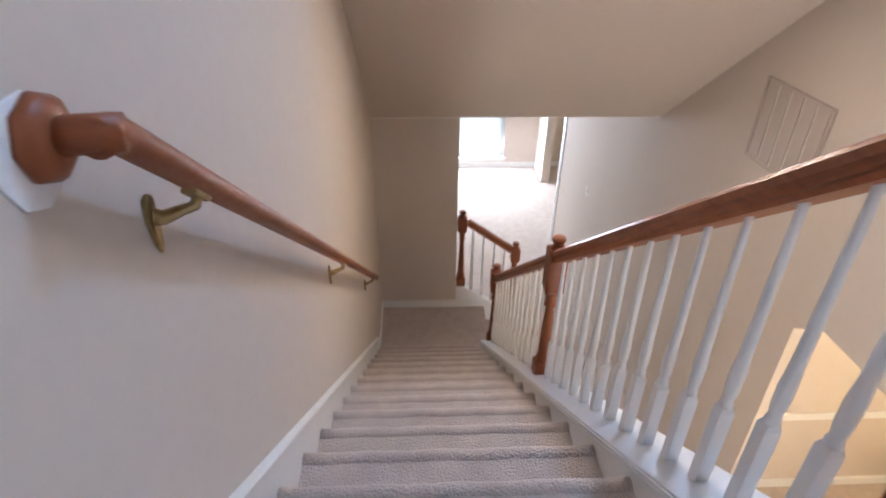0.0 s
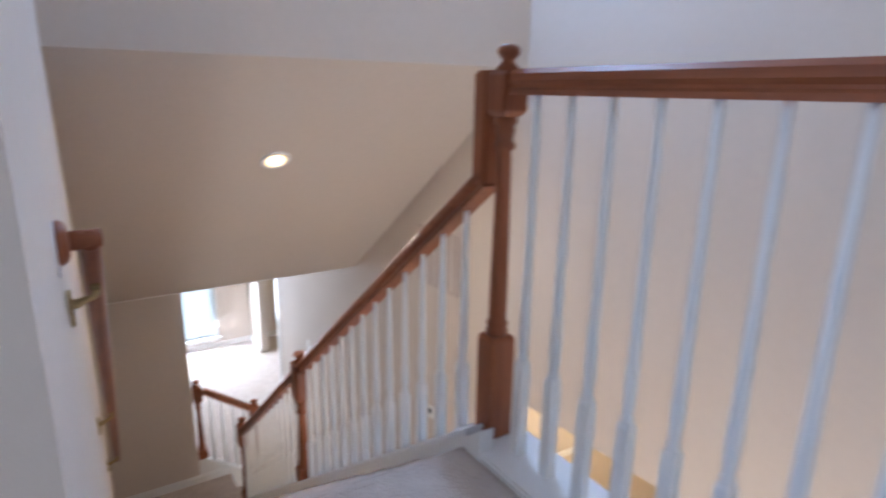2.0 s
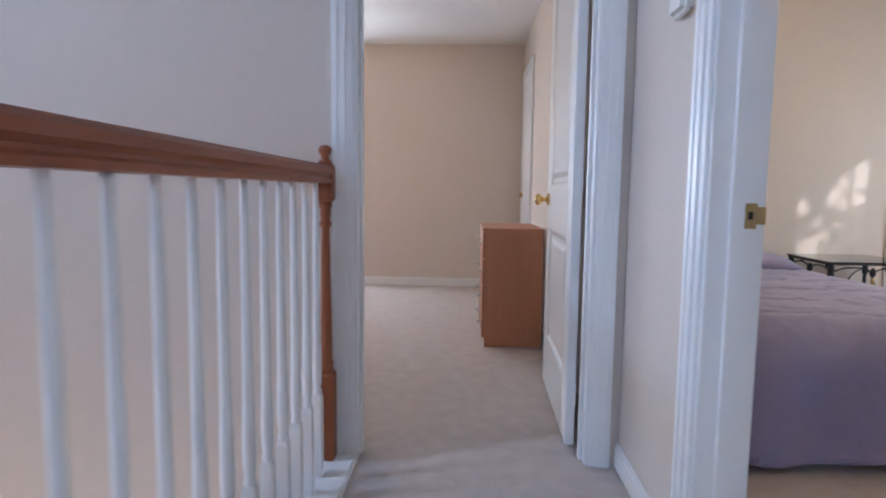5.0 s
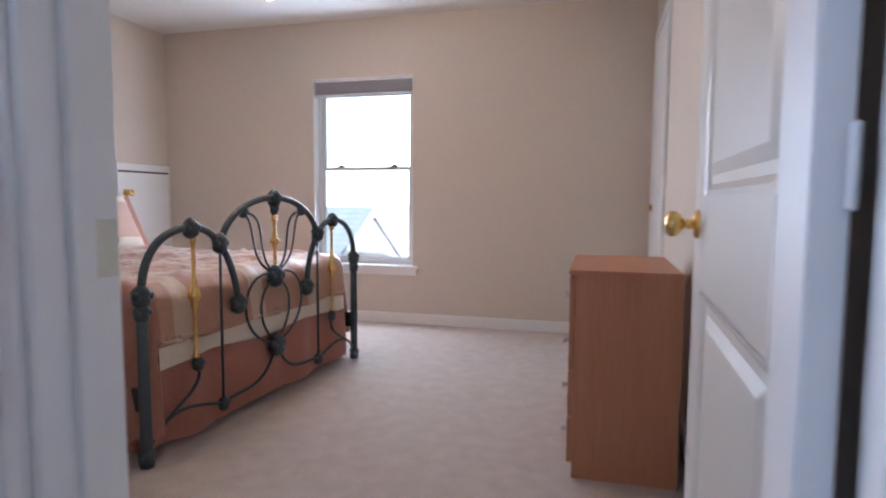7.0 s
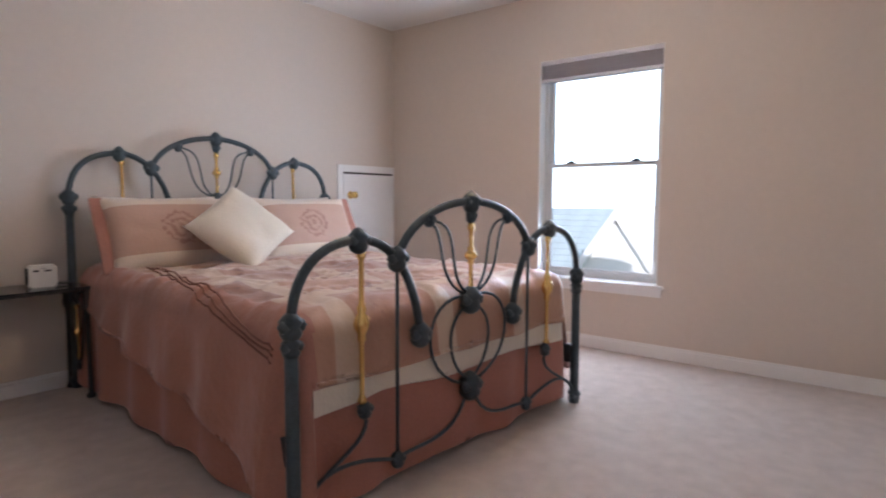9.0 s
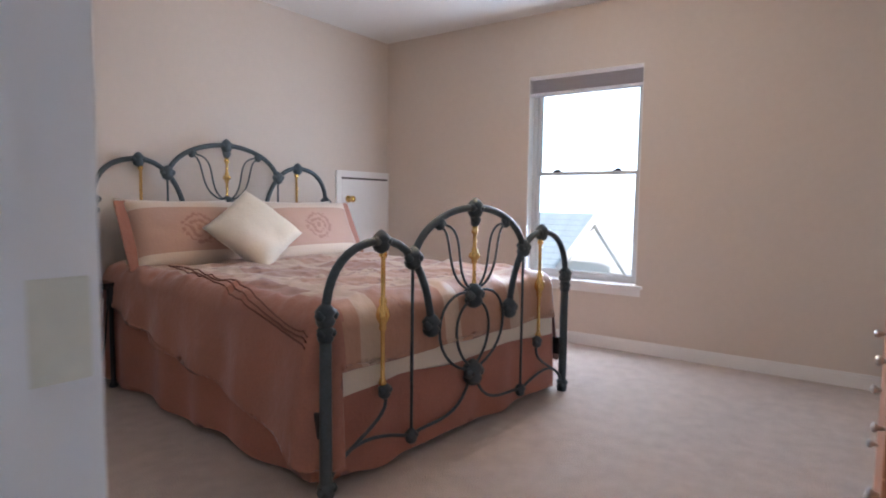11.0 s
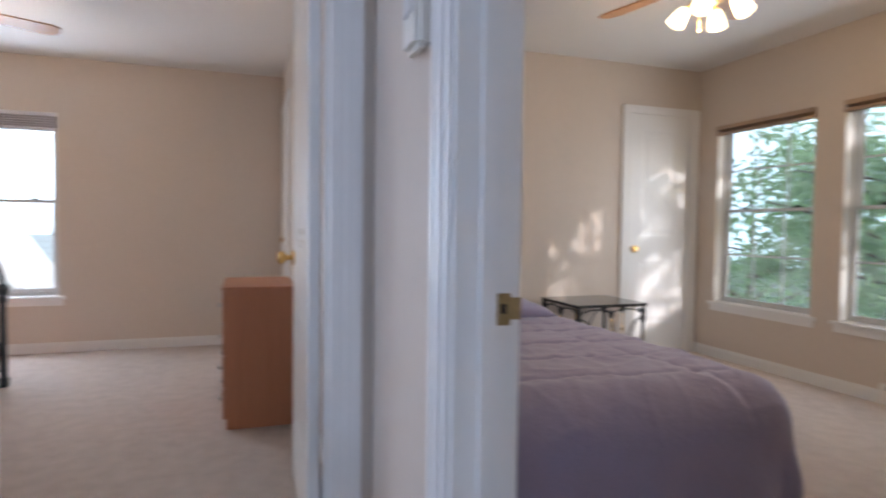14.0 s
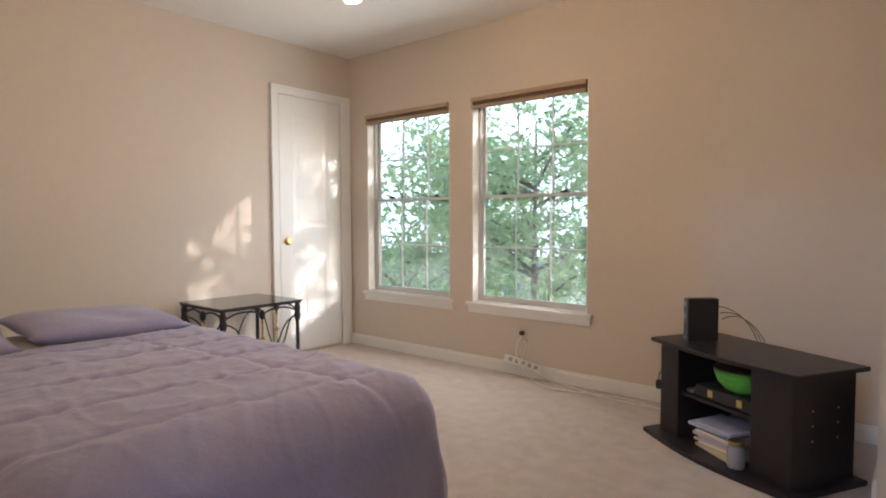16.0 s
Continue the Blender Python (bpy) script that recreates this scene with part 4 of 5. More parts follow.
# ---- cloth ----
def drape(x0, x1, y0, y1, top, low, r, seed, puff=0.012, fold=0.018, step=0.028, seams=(), flare=0.05, skip_head=True, crease=0.0, hem_line=None, surface=None):
    """A quilted cover over a box: rounded over its edges, hanging with soft folds. low: heights of the hem at the west, east and foot sides."""
    bm = B()
    reach = top - min(low) + r * 0.6
    xs = np.arange(x0 - reach, x1 + reach + 1e-6, step)
    ys = np.arange(y0 - reach, y1 + (0 if skip_head else reach) + 1e-6, step)
    grid = {}
    off = Vector((seed * 7.3, seed * 3.1, 0))

    def place(u, v):
        cu, cv = min(max(u, x0 + r), x1 - r), min(max(v, y0 + r), y1 if skip_head else y1 - r)
        ox, oy = u - cu, v - cv
        s = math.hypot(ox, oy)
        n = noise.fractal(Vector((u * 3.0, v * 3.0, 0)) + off, 1.0, 2.0, 4)
        z = top + puff * n
        for a, b, c, depth in seams:
            dist = abs(a * u + b * v - c + 0.03 * noise.noise(Vector((u * 2, v * 2, seed))))
            z -= depth * math.exp(-dist / 0.012)
            if crease:
                z += 0.4 * crease * math.exp(-dist / 0.06) * math.sin((b * u - a * v) * 48 + 6 * noise.noise(Vector((u * 5, v * 5, c))))
        if crease:
            w1 = 1 - abs(noise.noise(Vector((u * 2.2 + v * 1.4, v * 5.5 - u * 2.5, seed + 5.0))))
            w2 = 1 - abs(noise.noise(Vector((u * 7.0 - v * 3.0, v * 3.0 + u, seed + 9.0))))
            z += crease * (w1 ** 10 + 0.7 * w2 ** 10)
        x, y = u, v
        if s > 1e-6:
            dx, dy = ox / s, oy / s
            q = math.pi * r / 2
            side = low[0] if dx < -abs(dy) else low[1] if dx > abs(dy) else low[2]
            if hem_line and dx < -abs(dy) * 0.3:
                side = float(np.interp(cv, *hem_line))
            hem = q + max(0.0, z - r - side - 0.012 * math.sin(9 * (u + v)))
            s = min(s, hem)
            if s < q:
                out, drop = r * math.sin(s / r), r * (1 - math.cos(s / r))
            else:
                drop = r + (s - q)
                w = min(1.0, (s - q) / 0.18)
                along = cu * abs(dy) + cv * abs(dx) + 0.35 * math.atan2(dy, dx)
                out = r + flare * (s - q) + w * fold * (math.sin(along * 17 + 4 * noise.noise(Vector((cu * 1.5, cv * 1.5, seed * 2.0)))) + 0.8 * n)
            x, y, z = cu + dx * out, cv + dy * out, z - drop
        return x, y, z
    if surface is not None:
        surface.append(place)
    for i, u in enumerate(xs):
        for j, v in enumerate(ys):
            grid[i, j] = bm.verts.new(place(u, v))
    for i in range(len(xs) - 1):
        for j in range(len(ys) - 1):
            k = [(i, j), (i + 1, j), (i + 1, j + 1), (i, j + 1)]
            if all(c in grid for c in k):
                f = bm.faces.new([grid[c] for c in k])
                f.smooth = True
    bmesh.ops.remove_doubles(bm, verts=bm.verts, dist=0.002)
    bmesh.ops.dissolve_degenerate(bm, edges=bm.edges, dist=0.001)
    for v in [v for v in bm.verts if not v.link_faces]:
        bm.verts.remove(v)
    return bm


def pillow_bm(w, h, t, seed, n=22, crush=0.0):
    """A stuffed pillow lying in the x-y plane."""
    bm = B()
    g = {}
    for side in (1, -1):
        for i in range(n + 1):
            for j in range(n + 1):
                a, b = 2 * i / n - 1, 2 * j / n - 1
                e = max(0.0, (1 - abs(a) ** 3.2) * (1 - abs(b) ** 3.2)) ** 0.5
                x = a * w / 2 * (1 - 0.06 * (1 - b * b))
                yv = b * h / 2 * (1 - 0.06 * (1 - a * a))
                nz = 0.008 * noise.fractal(Vector((a * 2, b * 2, seed + side)), 1.0, 2.0, 3)
                z = side * t / 2 * e + nz * e - crush * math.exp(-((a - 0.1) ** 2 + (b + 0.6) ** 2) / 0.08) * e
                if side == -1 and (i in (0, n) or j in (0, n)):
                    g[side, i, j] = g[1, i, j]
                else:
                    g[side, i, j] = bm.verts.new((x, yv, z))
        for i in range(n):
            for j in range(n):
                k = [g[side, i, j], g[side, i + 1, j], g[side, i + 1, j + 1], g[side, i, j + 1]]
                f = bm.faces.new(k if side > 0 else list(reversed(k)))
                f.smooth = True
    return bm


# ---- first bedroom ----
BED = pose(4.46, -0.16, 0, 0, 0, -4.5)


def casting(bm, x, z, r, y=0.0):
    """A lumpy cast joint where bars meet."""
    lathe(bm, [(r * 0.35, -r * 1.25), (r * 0.8, -r * 0.95), (r, -r * 0.5), (r * 0.85, 0), (r * 1.08, r * 0.45), (r * 0.75, r * 0.9), (r * 0.45, r * 1.2), (r * 0.1, r * 1.4)], 10, Matrix.Translation((x, y, z)))
    for a in (-1, 1):
        lathe(bm, [(r * 0.2, -r * 0.6), (r * 0.55, -r * 0.2), (r * 0.5, r * 0.3), (r * 0.1, r * 0.6)], 8, Matrix.Translation((x + a * r * 0.8, y - r * 0.2, z + r * 0.1)) @ Matrix.Rotation(radians(35 * a), 4, "Y"))


def brass_rod(bm, x, z0, z1, y=0.0):
    L = z1 - z0
    lathe(bm, [(0.008, z0), (0.017, z0 + 0.012), (0.012, z0 + 0.024), (0.008, z0 + 0.034), (0.0085, z0 + 0.40 * L), (0.016, z0 + 0.42 * L), (0.012, z0 + 0.45 * L), (0.024, z0 + 0.49 * L), (0.027, z0 + 0.52 * L), (0.022, z0 + 0.56 * L), (0.012, z0 + 0.59 * L), (0.016, z0 + 0.62 * L), (0.0085, z0 + 0.65 * L), (0.0085, z1 - 0.04), (0.016, z1 - 0.03), (0.010, z1)], 14, Matrix.Translation((x, y, 0)))


def bed_end(parent, name, y, lift):
    """Iron bed end with three arches, castings and brass spindles; lift raises it over the side post height."""
    W = 0.80
    P = 0.60 + lift
    end = new(name)
    end.parent = parent
    tagged(end, label="grey-green painted iron bed end with three arches")

    def bar(nm, pts, r, n=8):
        bm = B()
        tube(bm, [(x, y, z) for x, _, z in pts], r, n)
        part(nm, bm, IRON, end)

    def joint(x, z, r):
        bm = B()
        casting(bm, x, z, r, y)
        part("casting", bm, IRON, end)
    for s in (-1, 1):
        def mir(pts):
            return [(s * a, 0, z) for a, _, z in pts]
        bar("post", mir([(W, 0, 0.0), (W, 0, 0.05), (W, 0, P)]), [0.026, 0.022, 0.020], 12)
        bar("arch", mir(bez((W, 0, P), (W, 0, P + 0.17), (0.70, 0, P + 0.25), (0.55, 0, P + 0.25), 10) + bez((0.55, 0, P + 0.25), (0.40, 0, P + 0.25), (0.30, 0, P + 0.10), (0.275, 0, P - 0.09), 10)[1:]), 0.0155, 10)
        for x, z, r in ((W, P + 0.01, 0.034), (W, P - 0.05, 0.028), (0.55, P + 0.245, 0.032), (0.385, P + 0.175, 0.034), (0.275, P - 0.10, 0.036), (0.23, P + 0.305, 0.022), (W, 0.035, 0.030), (0.385, 0.10, 0.024), (0.53, 0.315, 0.024)):
            joint(s * x, z, r)
        bar("rod", mir([(0.385, 0, P + 0.16), (0.385, 0, 0.09)]), 0.0065)
        bar("scroll", mir(bez((0.215, 0, P + 0.29), (0.14, 0, P + 0.25), (0.20, 0, P + 0.07), (0.035, 0, P + 0.02))), 0.0055)
        bar("scroll", mir(bez((0.20, 0, P + 0.30), (0.05, 0, P + 0.28), (0.15, 0, P + 0.09), (0.02, 0, P + 0.02))), 0.0055)
        bar("scroll", mir(bez((0.02, 0, P - 0.03), (0.16, 0, P - 0.07), (0.13, 0, 0.36), (0.01, 0, 0.30))), 0.006)
        bar("scroll", mir(bez((0.04, 0, P + 0.01), (0.27, 0, P + 0.03), (0.30, 0, 0.36), (0.04, 0, 0.29))), 0.006)
        bar("scroll", mir(bez((0.53, 0, 0.30), (0.48, 0, 0.20), (0.74, 0, 0.16), (0.79, 0, 0.06))), 0.007)
        bar("scroll", mir(bez((0.02, 0, 0.25), (0.10, 0, 0.06), (0.30, 0, 0.14), (0.385, 0, 0.10)) + bez((0.385, 0, 0.10), (0.55, 0, 0.16), (0.72, 0, 0.20), (0.79, 0, 0.05))[1:]), 0.007)
        bm = B()
        brass_rod(bm, s * 0.54, 0.335, P + 0.225, y)
        part("spindle", bm, BRASS, end, "polished brass spindle")
    bar("arch", arc(0, P + 0.14, 0.385, 0.23, 172, 8, 0, 24), 0.0155, 10)
    for x, z, r in ((0, P + 0.365, 0.034), (0, P + 0.315, 0.022), (0, P - 0.01, 0.042), (0, 0.27, 0.044)):
        joint(x, z, r)
    bm = B()
    brass_rod(bm, 0, P + 0.02, P + 0.295, y)
    part("spindle", bm, BRASS, end, "polished brass spindle")
    return end


bed = thing("iron_bed", "made double bed of grey-green iron with brass spindles", "bed", m=BED)
bed_end(bed, "footboard", 0.0, 0.02)
bed_end(bed, "headboard", 2.04, 0.39)
for s in (-1, 1):
    bm = B()
    box(bm, s * 0.735 - 0.012, s * 0.735 + 0.012, 0.06, 2.02, 0.24, 0.29)
    box(bm, s * 0.79 - 0.012, s * 0.79 + 0.012, 0.015, 0.10, 0.20, 0.29)
    part("side_rail", bm, DARKIRON, bed, bevel=0.003)
bm = B()
box(bm, -0.76, 0.76, 0.06, 2.00, 0.20, 0.57)
ms = solid("mattress", bm, CREAM, "cream mattress under the bedding", "mattress", bevel=0.03, m=BED)
bm = drape(-0.775, 0.775, 0.055, 2.0, 0.49, (0.03, 0.03, 0.03), 0.02, 5, 0.003, 0.014, 0.022, flare=0.05)
solid("bed_skirt", bm, ROSEDARK, "dark rose pleated bed skirt reaching the carpet", "bed skirt", m=BED)
bm = drape(-0.765, 0.775, 0.035, 1.98, 0.50, (0.47, 0.40, 0.335), 0.05, 9, 0.004, 0.008, 0.03, flare=0.03)
solid("bed_sheet", bm, CREAM, "cream satin band hanging below the comforter", "bed sheet", m=BED)
seams = [(0, 1, c, 0.010) for c in (0.32, 0.68, 1.04, 1.40)]
cover = []
bm = drape(-0.79, 0.79, 0.025, 1.96, 0.655, (0.13, 0.16, 0.43), 0.10, 3, 0.020, 0.012, 0.017, seams, 0.14, crease=0.010, hem_line=((0.0, 0.10, 0.25, 0.5, 0.8, 1.2, 1.6, 2.0), (0.04, 0.09, 0.17, 0.24, 0.28, 0.33, 0.40, 0.50)), surface=cover)
side_faces = [f for f in bm.faces if f.calc_center_median().x < -0.70 or f.calc_center_median().x > 0.735]
for f in side_faces:
    f.material_index = 1
comf = solid("comforter", bm, QUILT, "patchwork satin comforter in rose, tan and cream", "comforter", m=BED)
comf.data.materials.append(ROSE)
# piping along the comforter's edge
bm = B()
for k in range(3):
    line = []
    for v in np.arange(0.10, 1.56, 0.03):
        u = float(np.interp(v, (0.1, 0.5, 0.9, 1.5), (-0.90, -0.80, -0.72, -0.62))) + 0.024 * k + 0.006 * math.sin(v * 9 + k)
        p = Vector(cover[0](u, v))
        line.append(p + Vector((-0.004 if u < -0.75 else 0.0, 0, 0.002)))
    tube(bm, line, 0.0036, 6)
part("piping", bm, mat("dark_brown_piping", (0.20, 0.085, 0.062), 0.7, vary=0.1), comf, "gathered rows of piping")


def sham_material():
    """Tan pillow sham with cream bands at its ends and a darker round motif."""
    m = mat("embroidered_sham", (0.58, 0.46, 0.40), 0.6, vary=0.05, scale=6, fine=140, bump=0.15, bump_scale=60, sheen=0.3)
    nt = m.node_tree
    b = nt.nodes["Principled BSDF"]
    co = nt.nodes.new("ShaderNodeTexCoord")
    sp = nt.nodes.new("ShaderNodeSeparateXYZ")
    nt.links.new(co.outputs["Object"], sp.inputs[0])

    def math_node(op, a, b2, clamp=False):
        n = nt.nodes.new("ShaderNodeMath")
        n.operation, n.use_clamp = op, clamp
        for i, v in enumerate((a, b2)):
            if isinstance(v, (int, float)):
                n.inputs[i].default_value = v
            else:
                nt.links.new(v, n.inputs[i])
        return n.outputs[0]
    ay = math_node("ABSOLUTE", sp.outputs["Y"], 0)
    band = math_node("GREATER_THAN", ay, 0.135)
    ln = nt.nodes.new("ShaderNodeVectorMath")
    ln.operation = "LENGTH"
    mp = nt.nodes.new("ShaderNodeMapping")
    mp.inputs["Scale"].default_value = (1, 1, 0)
    nt.links.new(co.outputs["Object"], mp.inputs["Vector"])
    nt.links.new(mp.outputs["Vector"], ln.inputs[0])
    rad = ln.outputs["Value"]
    wave = math_node("SINE", math_node("MULTIPLY", rad, 170), 0)
    inside = math_node("LESS_THAN", rad, 0.105)
    nz = nt.nodes.new("ShaderNodeTexNoise")
    nz.inputs["Scale"].default_value = 45
    nt.links.new(co.outputs["Object"], nz.inputs["Vector"])
    lace = math_node("GREATER_THAN", math_node("ADD", math_node("MULTIPLY", wave, 0.12), nz.outputs["Fac"]), 0.52)
    motif = math_node("MULTIPLY", inside, math_node("MULTIPLY", lace, 0.55))
    m1, m2 = nt.nodes.new("ShaderNodeMix"), nt.nodes.new("ShaderNodeMix")
    m1.data_type = m2.data_type = "RGBA"
    m1.inputs["A"].default_value, m1.inputs["B"].default_value = (0.50, 0.325, 0.25, 1), (0.68, 0.58, 0.48, 1)
    m2.inputs["B"].default_value = (0.28, 0.12, 0.10, 1)
    nt.links.new(band, m1.inputs["Factor"])
    nt.links.new(m1.outputs["Result"], m2.inputs["A"])
    nt.links.new(motif, m2.inputs["Factor"])
    nt.links.new(m2.outputs["Result"], b.inputs["Base Color"])
    return m


SHAM = sham_material()
for k, x in enumerate((-0.40, 0.42)):
    ob = solid("pillow", pillow_bm(0.70, 0.42, 0.17, 11 + k), SHAM, "tan embroidered pillow sham with cream bands and rose edge", "pillow", "pillows on the iron bed", m=BED @ pose(x, 1.70, 0.815, 62, 0, 0))
    for s in (-1, 1):
        bm = B()
        box(bm, s * 0.352 - 0.030, s * 0.352 + 0.030, -0.205, 0.205, -0.008, 0.008)
        part("flange", bm, ROSE, ob, "rose satin flange", 0.004)
    solid("bed_pillow", pillow_bm(0.66, 0.44, 0.15, 21 + k), CREAM, "white bed pillow standing against the headboard", "pillow", "pillows on the iron bed", m=BED @ pose(x, 1.86, 0.80, 72, 0, 0))
solid("throw_pillow", pillow_bm(0.42, 0.42, 0.16, 31, crush=0.03), CREAM, "small cream throw pillow standing on its corner", "pillow", "pillows on the iron bed", m=BED @ pose(-0.15, 1.47, 0.835, 52, 0, -6) @ pose(0, 0, 0, 0, 0, 40))


def iron_table(m, w, d, h, label, front=True):
    """Iron side table with a glass top, turned corner joints, scrolls and brass spindles."""
    t = thing("side_table", label, "side table", "iron side tables", m)
    bm = B()
    box(bm, -0.008, w + 0.008, -0.008, d + 0.008, h - 0.004, h + 0.004)
    part("glass_top", bm, TABLEGLASS, t, "dark reflecting glass top", 0.002)
    bm = B()
    for x0, x1, y0, y1 in ((0, w, 0, 0.014), (0, w, d - 0.014, d), (0, 0.014, 0.014, d - 0.014), (w - 0.014, w, 0.014, d - 0.014)):
        box(bm, x0, x1, y0, y1, h - 0.018, h - 0.004)
    part("top_frame", bm, DARKIRON, t)
    for x in (0.018, w - 0.018):
        for y in (0.018, d - 0.018):
            bm = B()
            lathe(bm, [(0.020, 0), (0.022, 0.01), (0.013, 0.03), (0.012, h - 0.14), (0.018, h - 0.13), (0.024, h - 0.10), (0.018, h - 0.075), (0.022, h - 0.05), (0.014, h - 0.018)], 12, Matrix.Translation((x, y, 0)))
            part("leg", bm, DARKIRON, t, smooth=True)

    def side(along, m2, name):
        bm = B()
        L = along - 0.036
        tube(bm, [(a, 0, z) for a, _, z in bez((0, 0, h - 0.08), (L * 0.1, 0, h - 0.02), (L * 0.4, 0, h - 0.02), (L * 0.5, 0, h - 0.07), 8)], 0.006, 8, m2)
        tube(bm, [(a, 0, z) for a, _, z in bez((L, 0, h - 0.08), (L * 0.9, 0, h - 0.02), (L * 0.6, 0, h - 0.02), (L * 0.5, 0, h - 0.07), 8)], 0.006, 8, m2)
        tube(bm, [(a, 0, z) for a, _, z in bez((L * 0.04, 0, h - 0.10), (L * 0.30, 0, h - 0.14), (L * 0.22, 0, 0.20), (L * 0.5, 0, 0.15), 12)], 0.005, 8, m2)
        tube(bm, [(a, 0, z) for a, _, z in bez((L * 0.96, 0, h - 0.10), (L * 0.70, 0, h - 0.14), (L * 0.78, 0, 0.20), (L * 0.5, 0, 0.15), 12)], 0.005, 8, m2)
        lathe(bm, [(0.004, h - 0.10), (0.018, h - 0.085), (0.02, h - 0.06), (0.008, h - 0.035)], 10, m2 @ Matrix.Translation((L * 0.5, 0, 0)))
        lathe(bm, [(0.004, 0.115), (0.016, 0.125), (0.018, 0.145), (0.006, 0.165)], 10, m2 @ Matrix.Translation((L * 0.5, 0, 0)))
        p = part(name, bm, DARKIRON, t)
        bm = B()
        tube(bm, [(L * 0.5, 0, z) for z in (0.16, 0.2)], 0.006, 8, m2)
        z0, z1 = 0.17, h - 0.10
        K = z1 - z0
        lathe(bm, [(0.006, z0), (0.010, z0 + 0.02), (0.006, z0 + 0.04), (0.006, z0 + 0.42 * K), (0.017, z0 + 0.5 * K), (0.006, z0 + 0.58 * K), (0.006, z1 - 0.03), (0.011, z1 - 0.015), (0.006, z1)], 12, m2 @ Matrix.Translation((L * 0.5, 0, 0)))
        part("spindle", bm, BRASS, p, "brass spindle", smooth=True)
    if front:
        side(w, Matrix.Translation((0.018, 0.018, 0)), "front_scroll")
        side(w, Matrix.Translation((0.018, d - 0.018, 0)), "back_scroll")
    side(d, Matrix.Translation((0.018, 0.018, 0)) @ ROT90, "side_scroll")
    side(d, Matrix.Translation((w - 0.018, 0.018, 0)) @ ROT90, "side_scroll")
    return t


iron_table(pose(3.20, 1.69, 0), 0.62, 0.29, 0.56, "black iron side table with glass top beside the bed", False)
ck = thing("alarm_clock", "white plastic alarm clock with dark dial on the side table", "clock", m=pose(3.655, 1.84, 0.564, 0, 0, -8))
bm = B()
box(bm, -0.060, 0.060, -0.040, 0.040, 0, 0.108)
part("case", bm, PLASTIC, ck, bevel=0.010)
bm = B()
box(bm, -0.0625, -0.059, -0.030, 0.030, 0.015, 0.095)
part("dial", bm, BLACK, ck, "dark dial")
for x0, x1 in ((-0.040, -0.018), (0.006, 0.034)):
    bm = B()
    box(bm, x0, x1, -0.0412, -0.039, 0.078, 0.086)
    part("slot", bm, BLACK, ck, "dark slot")
bm = B()
box(bm, -0.010, 0.010, -0.0412, -0.039, 0.092, 0.096)
part("button", bm, DARKTEXT, ck)
bm = B()
tube(bm, bez((0.06, 0.01, 0.012), (0.11, -0.02, 0.006), (0.14, 0.03, 0.006), (0.13, 0.075, 0.006)), 0.0028, 6)
part("cord", bm, BLACK, ck, "thin dark cord")

# dresser
dr = thing("dresser", "reddish beech veneer chest of drawers seen from its side", "dresser", m=pose(3.99, -1.955, 0))
DW, DD, DH = 0.62, 0.37, 0.742
for nm, dims in (("side_panel", (0, 0.018, 0, DD - 0.018, 0, DH - 0.018)), ("side_panel", (DW - 0.018, DW, 0, DD - 0.018, 0, DH - 0.018)), ("back_panel", (0.018, DW - 0.018, 0.004, 0.01, 0.05, DH - 0.018)), ("bottom_panel", (0.018, DW - 0.018, 0.01, DD - 0.018, 0.05, 0.066)), ("plinth", (0.018, DW - 0.018, DD - 0.05, DD - 0.032, 0, 0.05))):
    bm = B()
    box(bm, *dims)
    part(nm, bm, OAK, dr, bevel=0.0015)
bm = B()
box(bm, -0.004, DW + 0.004, -0.002, DD + 0.004, DH - 0.018, DH)
part("top", bm, OAK, dr, "beech top with rounded edge", 0.004)
for i in range(4):
    z0 = 0.056 + i * 0.167
    bm = B()
    box(bm, 0.003, DW - 0.003, DD - 0.017, DD, z0, z0 + 0.162)
    dwr = part("drawer", bm, OAK, dr, bevel=0.002)
    for x in (0.12, DW - 0.12):
        bm = B()
        lathe(bm, [(0.006, 0), (0.006, 0.010), (0.013, 0.016), (0.013, 0.024), (0.004, 0.027)], 12, Matrix.Translation((x, DD, z0 + 0.081)) @ Matrix.Rotation(radians(-90), 4, "X"))
        part("drawer_knob", bm, CHROME, dwr, "small metal knob", smooth=True)


